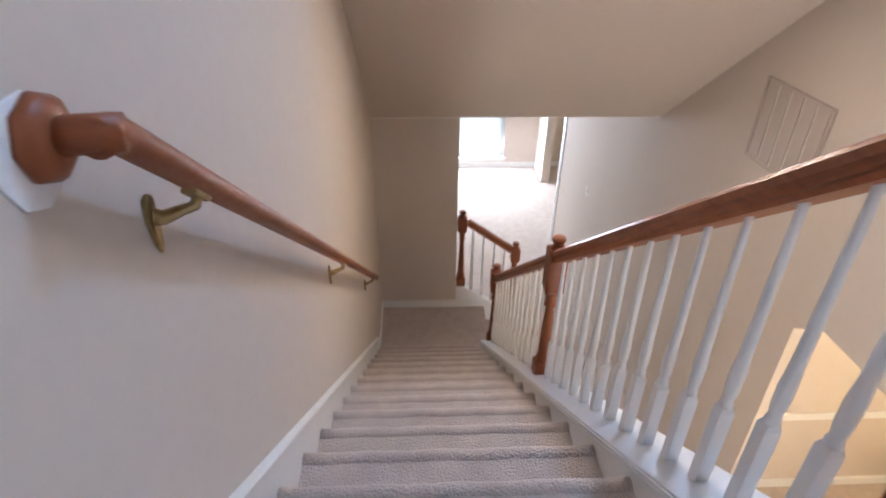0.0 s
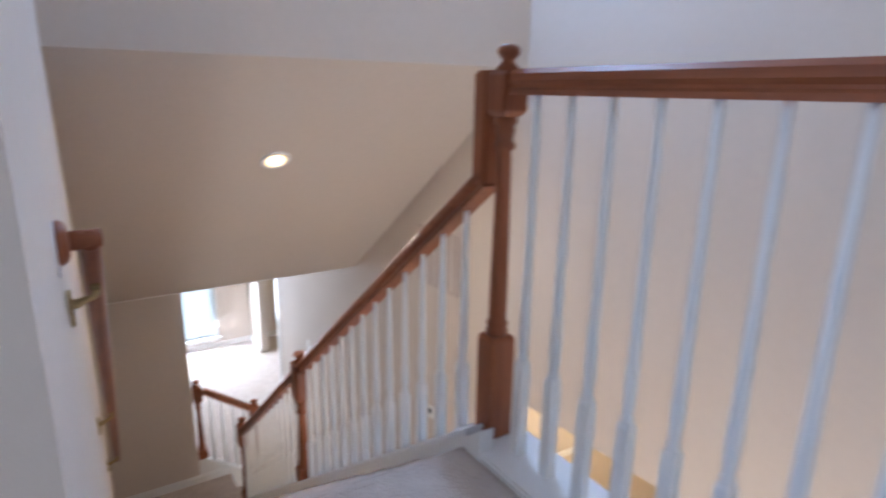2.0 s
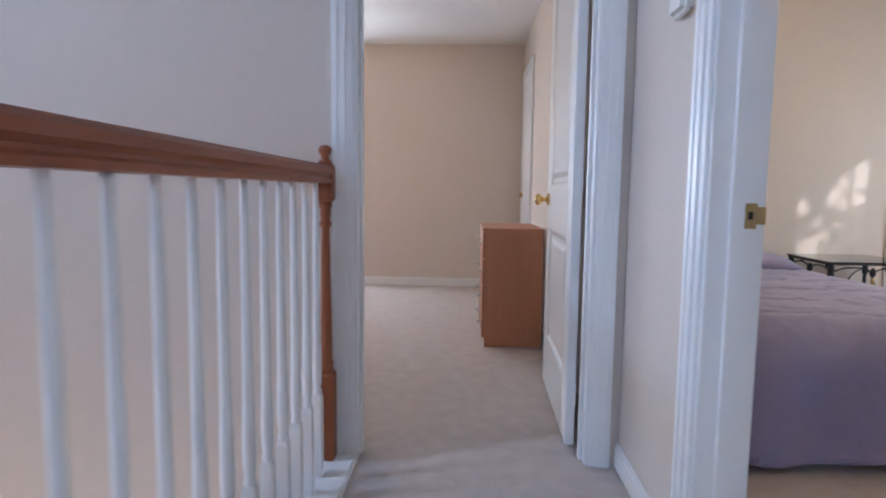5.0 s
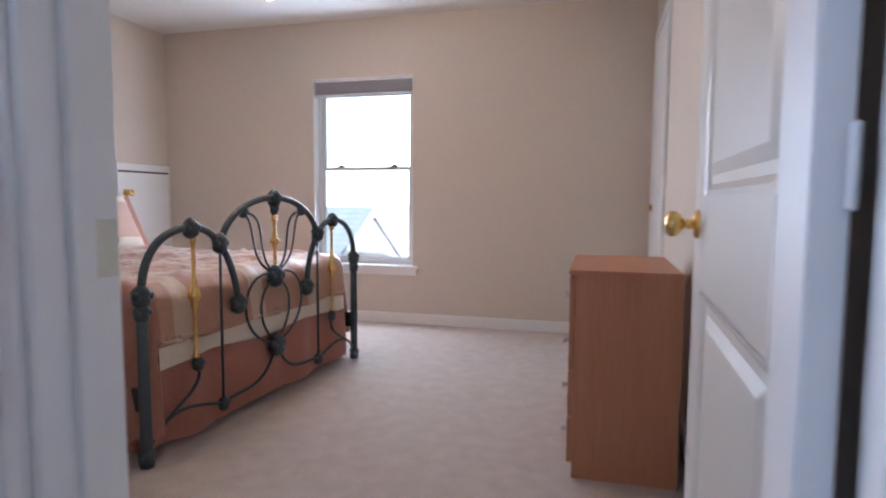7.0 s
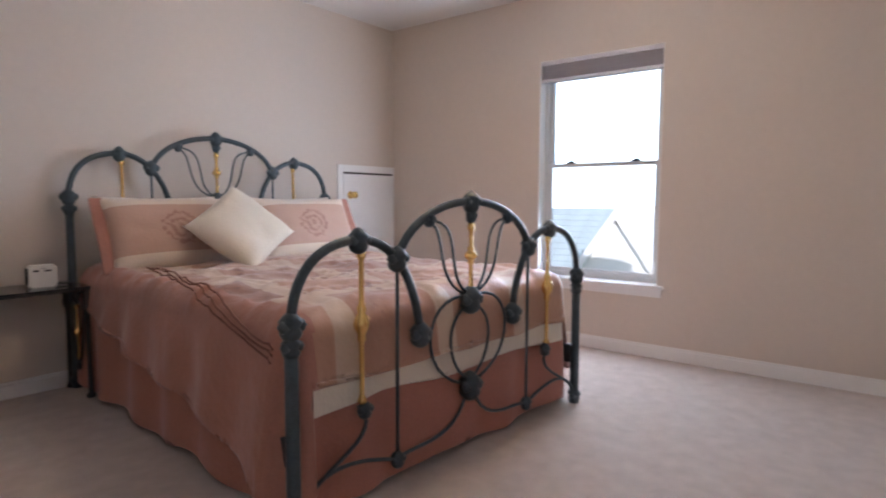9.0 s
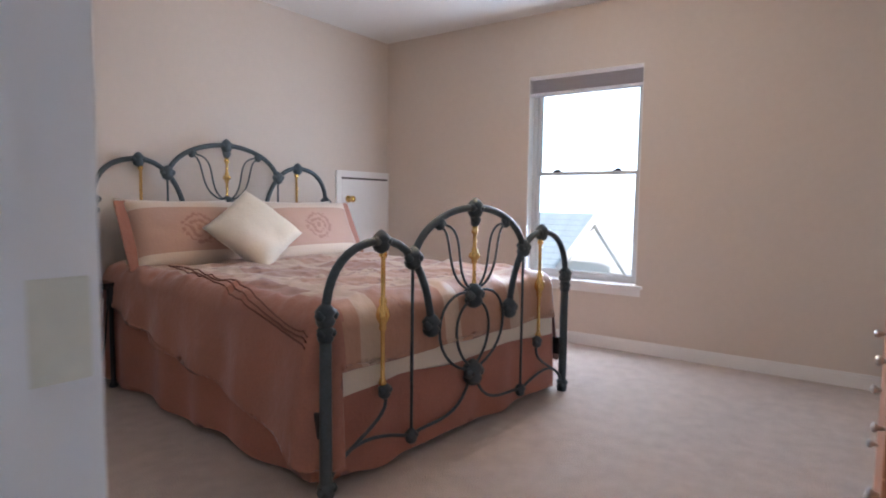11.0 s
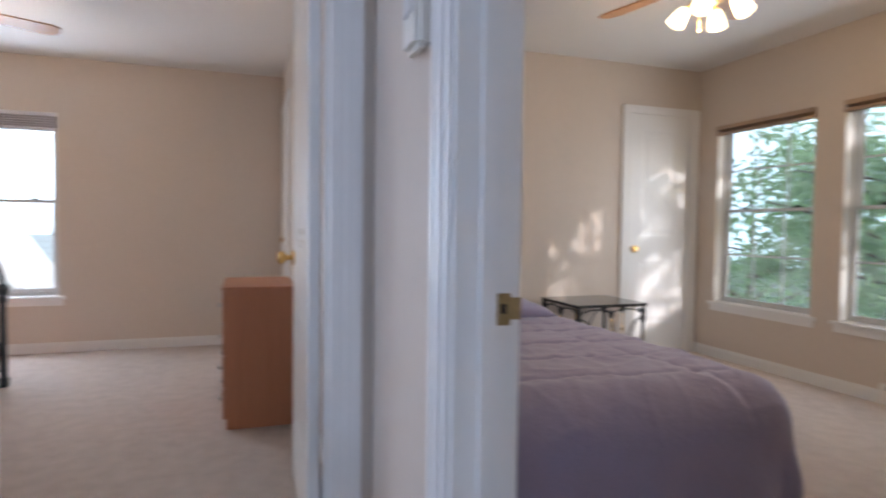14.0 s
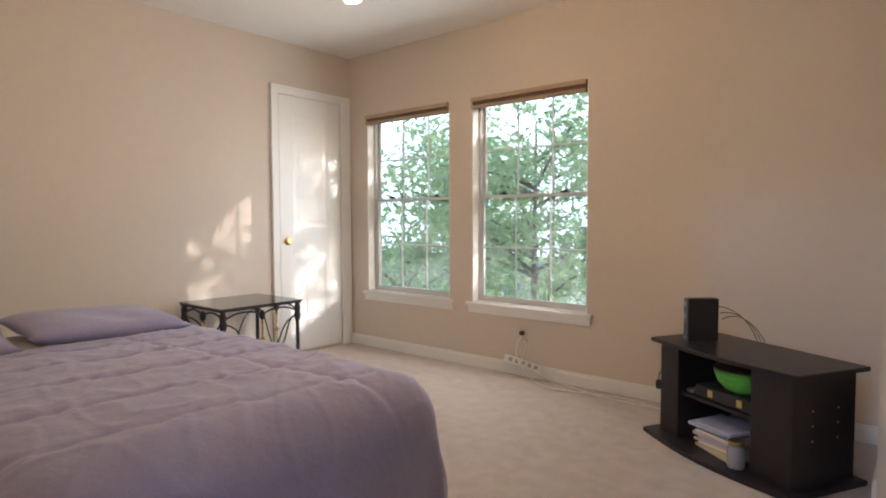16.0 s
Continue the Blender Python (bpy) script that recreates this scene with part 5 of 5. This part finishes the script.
# ceiling fans
def ceiling_fan(m, turn, label):
    f = thing("ceiling_fan", label, "ceiling fan", "ceiling fans", m)
    bm = B()
    lathe(bm, [(0.065, 0.0), (0.07, -0.02), (0.05, -0.05), (0.014, -0.06), (0.014, -0.12), (0.06, -0.13), (0.10, -0.15), (0.105, -0.21), (0.085, -0.245), (0.05, -0.26), (0.045, -0.29), (0.06, -0.30), (0.055, -0.335), (0.015, -0.35)], 24)
    part("motor", bm, mat("antique_brass_fan", (0.45, 0.30, 0.12), 0.3, 1.0, vary=0.15), f, "antique brass motor housing", smooth=True)
    for k in range(5):
        R = Matrix.Rotation(radians(turn + 72 * k), 4, "Z")
        bm = B()
        box(bm, 0.08, 0.20, -0.018, 0.018, -0.232, -0.226, R)
        arm = part("blade_arm", bm, BRASS, f, bevel=0.001)
        bm = B()
        outl = [(0.17, -0.05), (0.58, -0.066), (0.625, -0.045), (0.635, 0), (0.625, 0.045), (0.58, 0.066), (0.17, 0.05)]
        tilt = R @ Matrix.Translation((0, 0, -0.222)) @ Matrix.Rotation(radians(-10), 4, "X") @ Matrix.Rotation(radians(90), 4, "X")
        prism(bm, outl, -0.004, 0.004, tilt)
        part("blade", bm, FANWOOD, arm, "wooden blade")
    for k in range(4):
        R = Matrix.Rotation(radians(turn + 20 + 90 * k), 4, "Z")
        bm = B()
        tube(bm, [(0.04, 0, -0.325), (0.08, 0, -0.325), (0.105, 0, -0.345)], 0.008, 8, R)
        a = part("lamp_arm", bm, BRASS, f)
        bm = B()
        sh = R @ Matrix.Translation((0.105, 0, -0.34)) @ Matrix.Rotation(radians(-35), 4, "Y")
        lathe(bm, [(0.018, 0.0), (0.024, -0.012), (0.034, -0.045), (0.040, -0.075), (0.036, -0.088), (0.02, -0.094), (0.003, -0.095)], 16, sh)
        part("lamp_shade", bm, BULB, a, "glowing frosted shade", smooth=True)
    bm = B()
    tube(bm, [(0.03, 0.03, -0.34), (0.03, 0.03, -0.44)], 0.0012, 6)
    lathe(bm, [(0.003, -0.462), (0.007, -0.455), (0.004, -0.44)], 8, Matrix.Translation((0.03, 0.03, 0)))
    part("pull_chain", bm, BRASS, f)
    return f


ceiling_fan(pose(4.50, -0.12, AC), 11, "ceiling fan with wooden blades and lit lamps, at rest")
ceiling_fan(pose(2.97, -3.70, BC), 14, "ceiling fan with wooden blades and lit lamps, at rest")
FAN_A = lamp("fan_lamps_a", "POINT", pose(4.50, -0.12, 1.97), 27, (1.0, 0.79, 0.57), 0.05)
FAN_B = lamp("fan_lamps_b", "POINT", pose(2.97, -3.70, 1.98), 28, (1.0, 0.74, 0.43), 0.05)


# ---- second bedroom ----
BEDB = pose(2.40, -3.04, 0, 0, 0, -90)
bm = B()
box(bm, -0.60, 0.60, 0.14, 2.05, 0.12, 0.40)
bb = thing("low_bed", "low double bed under a purple-grey comforter", "bed", m=BEDB)
part("mattress", bm, CREAM, bb, bevel=0.03)
for x in (-0.55, 0.55):
    for y in (0.20, 1.95):
        bm = B()
        box(bm, x - 0.025, x + 0.025, y - 0.025, y + 0.025, 0, 0.12)
        part("leg", bm, BLACKWOOD, bb)
seams = [(0.06, 1, 0.30, 0.015), (0.02, 1, 0.62, 0.016), (0.10, 1, 0.93, 0.015), (0.05, 1, 1.25, 0.016), (0.12, 1, 1.52, 0.014), (1, 0.15, 0.42, 0.010)]
bm = drape(-0.73, 0.73, 0.02, 2.05, 0.505, (0.04, 0.04, 0.04), 0.21, 4, 0.010, 0.014, 0.0115, seams, 0.10, crease=0.007)
solid("comforter", bm, PURPLE, "purple-grey quilted comforter spread over the low bed", "comforter", m=BEDB)
bm = drape(-0.69, 0.47, 1.62, 2.04, 0.515, (0.42, 0.42, 0.515), 0.05, 6, 0.006, 0.004, 0.03)
solid("bed_sheet", bm, CREAM, "cream sheet showing below the pillows", "bed sheet", m=BEDB)
for k, x in enumerate((0.14, -0.59)):
    solid("pillow", pillow_bm(0.74, 0.46, 0.13, 41 + k, crush=0.02), PURPLE, "purple-grey pillow lying flat at the head", "pillow", "pillows on the low bed", m=BEDB @ pose(x, 1.84, 0.560, 5, 3, 3 - 6 * k))
iron_table(pose(4.345, -4.48, 0), 0.52, 0.58, 0.525, "black iron side table with glass top and brass spindles")

# television stand
TVM = pose(2.118, -4.936, 0, 0, 0, 150.4)
tv = thing("tv_stand", "black-brown laminate television stand with open shelves", "tv stand", m=TVM)
L, D, H = 0.777, 0.40, 0.48


def bowed(bm, x0, x1, y0, y1, z0, z1, bow, n=10):
    out = [(x0, y1), (x1, y1)] + [(x1 - (x1 - x0) * i / n, y0 - bow * math.sin(math.pi * i / n)) for i in range(n + 1)]
    lo = [bm.verts.new((x, y, z0)) for x, y in out]
    hi = [bm.verts.new((x, y, z1)) for x, y in out]
    bm.faces.new(lo)
    bm.faces.new(hi)
    for i in range(len(out)):
        bm.faces.new((lo[i], lo[(i + 1) % len(out)], hi[(i + 1) % len(out)], hi[i]))


bm = B()
bowed(bm, -0.01, L + 0.01, 0.0, D, H - 0.018, H, 0.035)
part("top", bm, BLACKWOOD, tv, "black-brown top with bowed front", 0.002)
bm = B()
bowed(bm, -0.035, L + 0.012, -0.02, D, 0.0, 0.022, 0.055)
part("base", bm, BLACKWOOD, tv, bevel=0.002)
for nm, x0, x1 in (("left_column", 0.03, 0.148), ("right_column", 0.555, 0.745)):
    bm = B()
    box(bm, x0, x1, 0.03, D - 0.02, 0.022, H - 0.018)
    part(nm, bm, BLACKWOOD, tv, bevel=0.002)
bm = B()
box(bm, 0.148, 0.555, D - 0.03, D - 0.02, 0.022, H - 0.018)
part("back_panel", bm, BLACKWOOD, tv)
bm = B()
box(bm, 0.148, 0.555, 0.05, D - 0.03, 0.228, 0.244)
part("shelf", bm, BLACKWOOD, tv, bevel=0.001)
for y in (0.14, 0.28):
    for z in (0.20, 0.26, 0.32):
        bm = B()
        lathe(bm, [(0.004, 0), (0.004, 0.002)], 8, Matrix.Translation((0.745, y, z)) @ Matrix.Rotation(radians(90), 4, "Y"))
        part("shelf_pin", bm, CHROME, tv, "bright screw head")

mo = thing("black_box", "upright black box with pale lettering on its spine", "black box", m=TVM @ pose(0.10, 0.10, H, 0, 0, -18))
bm = B()
box(bm, 0, 0.05, 0, 0.15, 0, 0.205)
part("case", bm, BLACK, mo, bevel=0.004)
for z0, z1 in ((0.165, 0.19), (0.10, 0.135), (0.012, 0.02)):
    bm = B()
    box(bm, 0.012, 0.022, -0.0012, 0.0002, z0, z1)
    part("lettering", bm, DARKTEXT, mo, "unreadable pale lettering")
bm = B()
for k in range(3):
    tube(bm, bez((0.16 + 0.01 * k, 0.26, H + 0.16 - 0.03 * k), (0.24, 0.30, H + 0.16), (0.26 + 0.02 * k, 0.36, H + 0.08), (0.27 + 0.02 * k, 0.39, H + 0.004)), 0.0022, 6)
solid("cables", bm, BLACK, "thin grey cables behind the black box", "cables", m=TVM)
bw = thing("bowl", "green glazed bowl with brown rim inside the stand", "bowl", m=TVM @ pose(0.405, 0.16, 0.298))
bm = B()
lathe(bm, [(0.045, 0), (0.075, 0.012), (0.108, 0.048), (0.122, 0.088), (0.124, 0.104), (0.119, 0.104), (0.116, 0.088), (0.10, 0.05), (0.06, 0.02), (0.003, 0.018)], 32)
part("body", bm, GREENBOWL, bw, smooth=True)
bm = B()
lathe(bm, [(0.118, 0.1035), (0.1245, 0.1035), (0.1245, 0.108), (0.118, 0.108)], 32)
part("rim", bm, mat("brown_glaze", (0.10, 0.06, 0.03), 0.3), bw)
vc = thing("player", "black player with two gold stickers on the shelf", "player", m=TVM @ pose(0.215, 0.07, 0.244))
bm = B()
box(bm, 0, 0.31, 0, 0.24, 0, 0.052)
part("case", bm, BLACK, vc, bevel=0.003)
for x in (0.075, 0.235):
    bm = B()
    box(bm, x, x + 0.028, -0.0015, 0.0005, 0.012, 0.044)
    part("sticker", bm, mat("gold_sticker", (0.55, 0.40, 0.12), 0.4), vc, "gold sticker with unreadable print")
rmt = solid("remote_control", (lambda b: (box(b, 0, 0.04, 0, 0.13, 0, 0.018), b)[1])(B()), CHROME, "grey remote control beside the player", "remote control", bevel=0.004, m=TVM @ pose(0.160, 0.07, 0.244, 0, 0, 0))
random.seed(4)
z = 0.022
for k in range(9):
    t = random.choice((0.006, 0.010, 0.014, 0.008))
    m_ = (KRAFT, PAPER, KRAFT, BLUEPAPER, PINKPAPER, PAPER, PINKPAPER, BLUEPAPER, BLUEPAPER)[k]
    bm = B()
    w = random.uniform(0.22, 0.29) if k < 7 else 0.20
    box(bm, 0, w, 0, 0.22, 0, t)
    solid("magazine", bm, m_, "thin magazine in a loose stack", "magazine", "magazines in the stand", 0.001, m=TVM @ pose(0.205 + random.uniform(0, 0.05), 0.045 + random.uniform(-0.015, 0.02), z, 0, 0, random.uniform(-11, 11)))
    z += t + 0.001
jar = thing("glass_jar", "small clear glass jar with metal lid", "jar", m=TVM @ pose(0.505, 0.015, 0.022))
bm = B()
lathe(bm, [(0.033, 0), (0.036, 0.006), (0.037, 0.075), (0.030, 0.090), (0.030, 0.100)], 20)
part("body", bm, mat("cloudy_glass", (0.30, 0.30, 0.34), 0.15, spec=0.7), jar, smooth=True)
bm = B()
lathe(bm, [(0.033, 0.096), (0.033, 0.112), (0.030, 0.114)], 20)
part("lid", bm, OLDBRASS, jar, "metal lid")

# outlet, power strip and cables on the south wall
ol = thing("outlet", "beige wall outlet with a plug in it", "outlet", m=pose(3.15, BY0, 0.22))
bm = B()
box(bm, 0, 0.07, 0, 0.006, 0, 0.115)
part("plate", bm, mat("beige_plastic", (0.62, 0.52, 0.42), 0.45), ol, bevel=0.002)
bm = B()
box(bm, 0.02, 0.05, 0.005, 0.032, 0.06, 0.09)
part("plug", bm, BLACK, ol, bevel=0.004)
ps = thing("power_strip", "white power strip leaning on the baseboard", "power strip", m=pose(3.02, BY0 + 0.03, 0.045, 20, -8, 0))
bm = B()
box(bm, 0, 0.30, 0, 0.03, 0, 0.05)
part("body", bm, PLASTIC, ps, bevel=0.006)
for k in range(5):
    bm = B()
    box(bm, 0.03 + k * 0.05, 0.055 + k * 0.05, 0.029, 0.032, 0.012, 0.038)
    part("socket", bm, DARKTEXT, ps)
for k, pts in enumerate((
        bez((3.18, BY0 + 0.03, 0.28), (3.24, BY0 + 0.10, 0.16), (3.14, BY0 + 0.10, 0.03), (2.95, BY0 + 0.16, 0.008), 16) + bez((2.95, BY0 + 0.16, 0.008), (2.75, BY0 + 0.24, 0.006), (2.60, BY0 + 0.02, 0.006), (2.30, BY0 + 0.10, 0.006), 20)[1:],
        bez((3.05, BY0 + 0.06, 0.06), (2.96, BY0 + 0.14, 0.05), (2.80, BY0 + 0.06, 0.006), (2.62, BY0 + 0.12, 0.006), 16) + bez((2.62, BY0 + 0.12, 0.006), (2.45, BY0 + 0.18, 0.006), (2.25, BY0 + 0.10, 0.006), (2.0, BY0 + 0.16, 0.006), 14)[1:],
        bez((3.16, BY0 + 0.03, 0.25), (3.10, BY0 + 0.06, 0.20), (3.20, BY0 + 0.06, 0.13), (3.14, BY0 + 0.06, 0.08), 12))):
    bm = B()
    tube(bm, pts, 0.0045, 6)
    solid("power_cable", bm, PLASTIC, "white power cable running along the baseboard", "cable", "power cables")
pl = thing("plug_adapter", "black plug adapter beside the stand", "plug", m=pose(2.235, BY0 + 0.02, 0.09))
bm = B()
box(bm, 0, 0.03, 0, 0.03, 0, 0.05)
part("body", bm, BLACK, pl, bevel=0.005)
bm = B()
tube(bm, bez((0.015, 0.02, 0.05), (0.0, 0.05, 0.14), (-0.02, 0.05, 0.12), (-0.03, 0.05, 0.02)), 0.003, 6)
part("cord", bm, BLACK, pl)

# ---- outside ----
bm = B()
bmesh.ops.create_grid(bm, x_segments=40, y_segments=40, size=900)
for v in bm.verts:
    v.co.z = -3.9
structure("ground", bm, GRASS, "lawn and distant ground")


def tree(m, seed, n, spread, h0, h1, label, leaf=1.0, loose=0.30):
    """Trunk with tapering limbs and a crown of many separate leaves."""
    rng = random.Random(seed)
    t = thing("tree", label, "tree", "trees outside", m)
    bm = B()
    tips = []
    tube(bm, [(0, 0, 0), (0.06, 0.03, 1.2), (-0.03, 0.06, 2.6), (0.05, 0.0, 4.2), (0.0, 0.05, h1 * 0.8)], [0.10, 0.085, 0.06, 0.04, 0.012], 9)
    for k in range(26):
        z = rng.uniform(h0 * 0.8, h1 * 0.75)
        a = rng.uniform(0, 2 * math.pi)
        r = spread * rng.uniform(0.6, 1.0) * (1 - 0.35 * abs(z - (h0 + h1) / 2) / (h1 - h0))
        end = (r * math.cos(a), r * math.sin(a), z + rng.uniform(0.2, 1.0))
        pts = bez((0, 0, z), (0.3 * end[0], 0.3 * end[1], z + 0.3), (0.7 * end[0], 0.7 * end[1], end[2] - 0.1), end, 8)
        tube(bm, pts, [0.022 * (1 - i / 9) + 0.004 for i in range(9)], 6)
        for p in pts[3:]:
            tips.append(p)
    part("trunk", bm, BARK, t, "brown trunk and limbs")
    verts, faces = [], []
    sprays = [Vector(p) + Vector((rng.gauss(0, 0.30), rng.gauss(0, 0.30), rng.gauss(0, 0.28))) for p in tips for _ in range(4)]
    for k in range(n):
        c = rng.choice(sprays) + Vector((rng.gauss(0, loose), rng.gauss(0, loose), rng.gauss(0, loose * 0.55)))
        s = rng.uniform(0.028, 0.052) * leaf
        R = Euler((rng.gauss(0.5, 0.5), rng.gauss(0, 0.5), rng.uniform(0, 6.28))).to_matrix()
        b0 = len(verts)
        for q in ((0, -1.0, 0), (0.48, -0.1, 0.14), (0, 1.1, -0.1), (-0.48, -0.1, 0.14), (0, -0.1, 0.0)):
            verts.append(c + R @ (Vector(q) * s))
        faces += [(b0, b0 + 1, b0 + 4), (b0 + 1, b0 + 2, b0 + 4), (b0 + 2, b0 + 3, b0 + 4), (b0 + 3, b0, b0 + 4)]
    me = bpy.data.meshes.new("crown")
    me.from_pydata(verts, [], faces)
    me.materials.append(LEAFT)
    ob = new("crown", me)
    ob.parent = t
    tagged(ob, label="crown of small green leaves")
    return t


# leaves that let some light through
LEAFT = LEAF
nt_ = LEAFT.node_tree
pb = nt_.nodes["Principled BSDF"]
tr = nt_.nodes.new("ShaderNodeBsdfTranslucent")
tr.inputs["Color"].default_value = (0.40, 0.58, 0.30, 1)
ms_ = nt_.nodes.new("ShaderNodeMixShader")
ms_.inputs[0].default_value = 0.6
outn = nt_.nodes["Material Output"]
nt_.links.new(pb.outputs[0], ms_.inputs[1])
nt_.links.new(tr.outputs[0], ms_.inputs[2])
nt_.links.new(ms_.outputs[0], outn.inputs["Surface"])
tree(pose(5.0, -8.7, -3.9), 3, 21000, 2.1, 1.9, 7.8, "leafy green tree close outside the bedroom windows", 1.35, 0.15)
tree(pose(8.6, -10.0, -3.9), 8, 4200, 2.2, 2.6, 8.2, "leafy green tree with gaps showing the bright sky", 1.4, 0.15)
tree(pose(-1.4, -9.0, -3.9), 5, 5200, 2.4, 4.6, 11.0, "leafy green tree beside the house, dappling the sun", 1.7, 0.12)
tree(pose(7.4, -13.5, -3.9), 21, 4500, 2.6, 2.0, 8.6, "leafy green tree further off behind the others", 1.4, 0.2)
tree(pose(22.0, 3.0, -3.9), 12, 3000, 2.6, 3.0, 6.8, "far tree behind the neighbouring roof")


# added glowing panels that stand in for the bright sky behind the windows
BACKDROP_GLOW = glow("glowing_backdrop", (0.76, 0.90, 1.0), 2.1)
BACKDROP_GLOW_SOUTH = glow("glowing_south_backdrop", (0.72, 0.88, 1.0), 1.5)
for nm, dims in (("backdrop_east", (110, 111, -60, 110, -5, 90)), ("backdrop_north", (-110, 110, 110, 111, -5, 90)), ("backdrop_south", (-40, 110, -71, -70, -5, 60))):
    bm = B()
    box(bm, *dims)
    structure(nm, bm, BACKDROP_GLOW_SOUTH if nm == "backdrop_south" else BACKDROP_GLOW, "glowing panel standing in for the bright distant sky")


def house(m, label, courses):
    """Neighbouring house: siding, a roof of shingle courses and a white gable."""
    h = thing("house", label, "house", "houses outside", m)
    bm = B()
    box(bm, 0, 5.0, -5, 6, 0, 2.3)
    part("wall", bm, SIDING, h)
    roof = tagged(new("roof"), "grey shingle roof")
    roof.parent = h
    x0, z0, x1, z1 = -0.4, 2.2, 2.5, 4.65
    k = courses
    me = None
    dx, dz = (x1 - x0) / k, (z1 - z0) / k
    for i in range(k):
        if me is None:
            bm = B()
            sl = [(0, 0), (dx * 1.25, dz * 1.25), (dx * 1.25 - 0.02, dz * 1.25 + 0.02), (-0.025, 0.028)]
            prism(bm, sl, -5.2, 6.2)
            bmesh.ops.recalc_face_normals(bm, faces=bm.faces)
            me = bpy.data.meshes.new("shingle_course")
            bm.to_mesh(me)
            bm.free()
            me.materials.append(SHINGLE)
        ob = new("shingle_course", me)
        ob.parent = roof
        ob.matrix_basis = pose(x0 + i * dx, 0, z0 + i * dz)
    bm = B()
    prism(bm, [(x1, z1), (5.4, z0), (5.4, z0 + 0.05), (x1, z1 + 0.06)], -5.2, 6.2)
    part("back_slope", bm, SHINGLE, roof)
    gm = Matrix.Translation((-0.6, 0, 0)) @ ROT90
    bm = B()
    prism(bm, [(-1.15, 3.05), (1.15, 3.05), (0, 4.60)], -2.0, 0.12, gm)
    box(bm, -0.6, 0.1, -1.0, 1.0, 0, 3.05)
    gab = part("gable", bm, SIDING, h, "white gable wall")
    bm = B()
    prism(bm, [(-1.30, 2.95), (-1.20, 2.87), (0, 4.57), (1.20, 2.87), (1.30, 2.95), (0, 4.77)], -2.0, 0.22, gm)
    part("rake_trim", bm, TRIM, gab, "white rake boards")
    return h


house(pose(13.0, 2.36, -3.9), "neighbouring white house with grey shingle roof and gable", 20)
hb = thing("house", "white neighbouring house seen between the trees", "house", "houses outside", pose(6.5, -24, -3.9))
bm = B()
box(bm, -5, 6, -4, 0, 0, 3.0)
part("wall", bm, SIDING, hb)
bm = B()
prism(bm, [(-0.5, 2.9), (2.0, 5.0), (4.5, 2.9)], -6.3, 5.3, Matrix.Rotation(radians(-90), 4, "Z"))
part("roof", bm, SHINGLE, hb)
for x in (-3.4, -0.6, 2.4):
    bm = B()
    box(bm, x, x + 1.1, -0.01, 0.03, 1.0, 2.3)
    w_ = part("window", bm, mat("dark_window", (0.05, 0.06, 0.07), 0.1), hb)
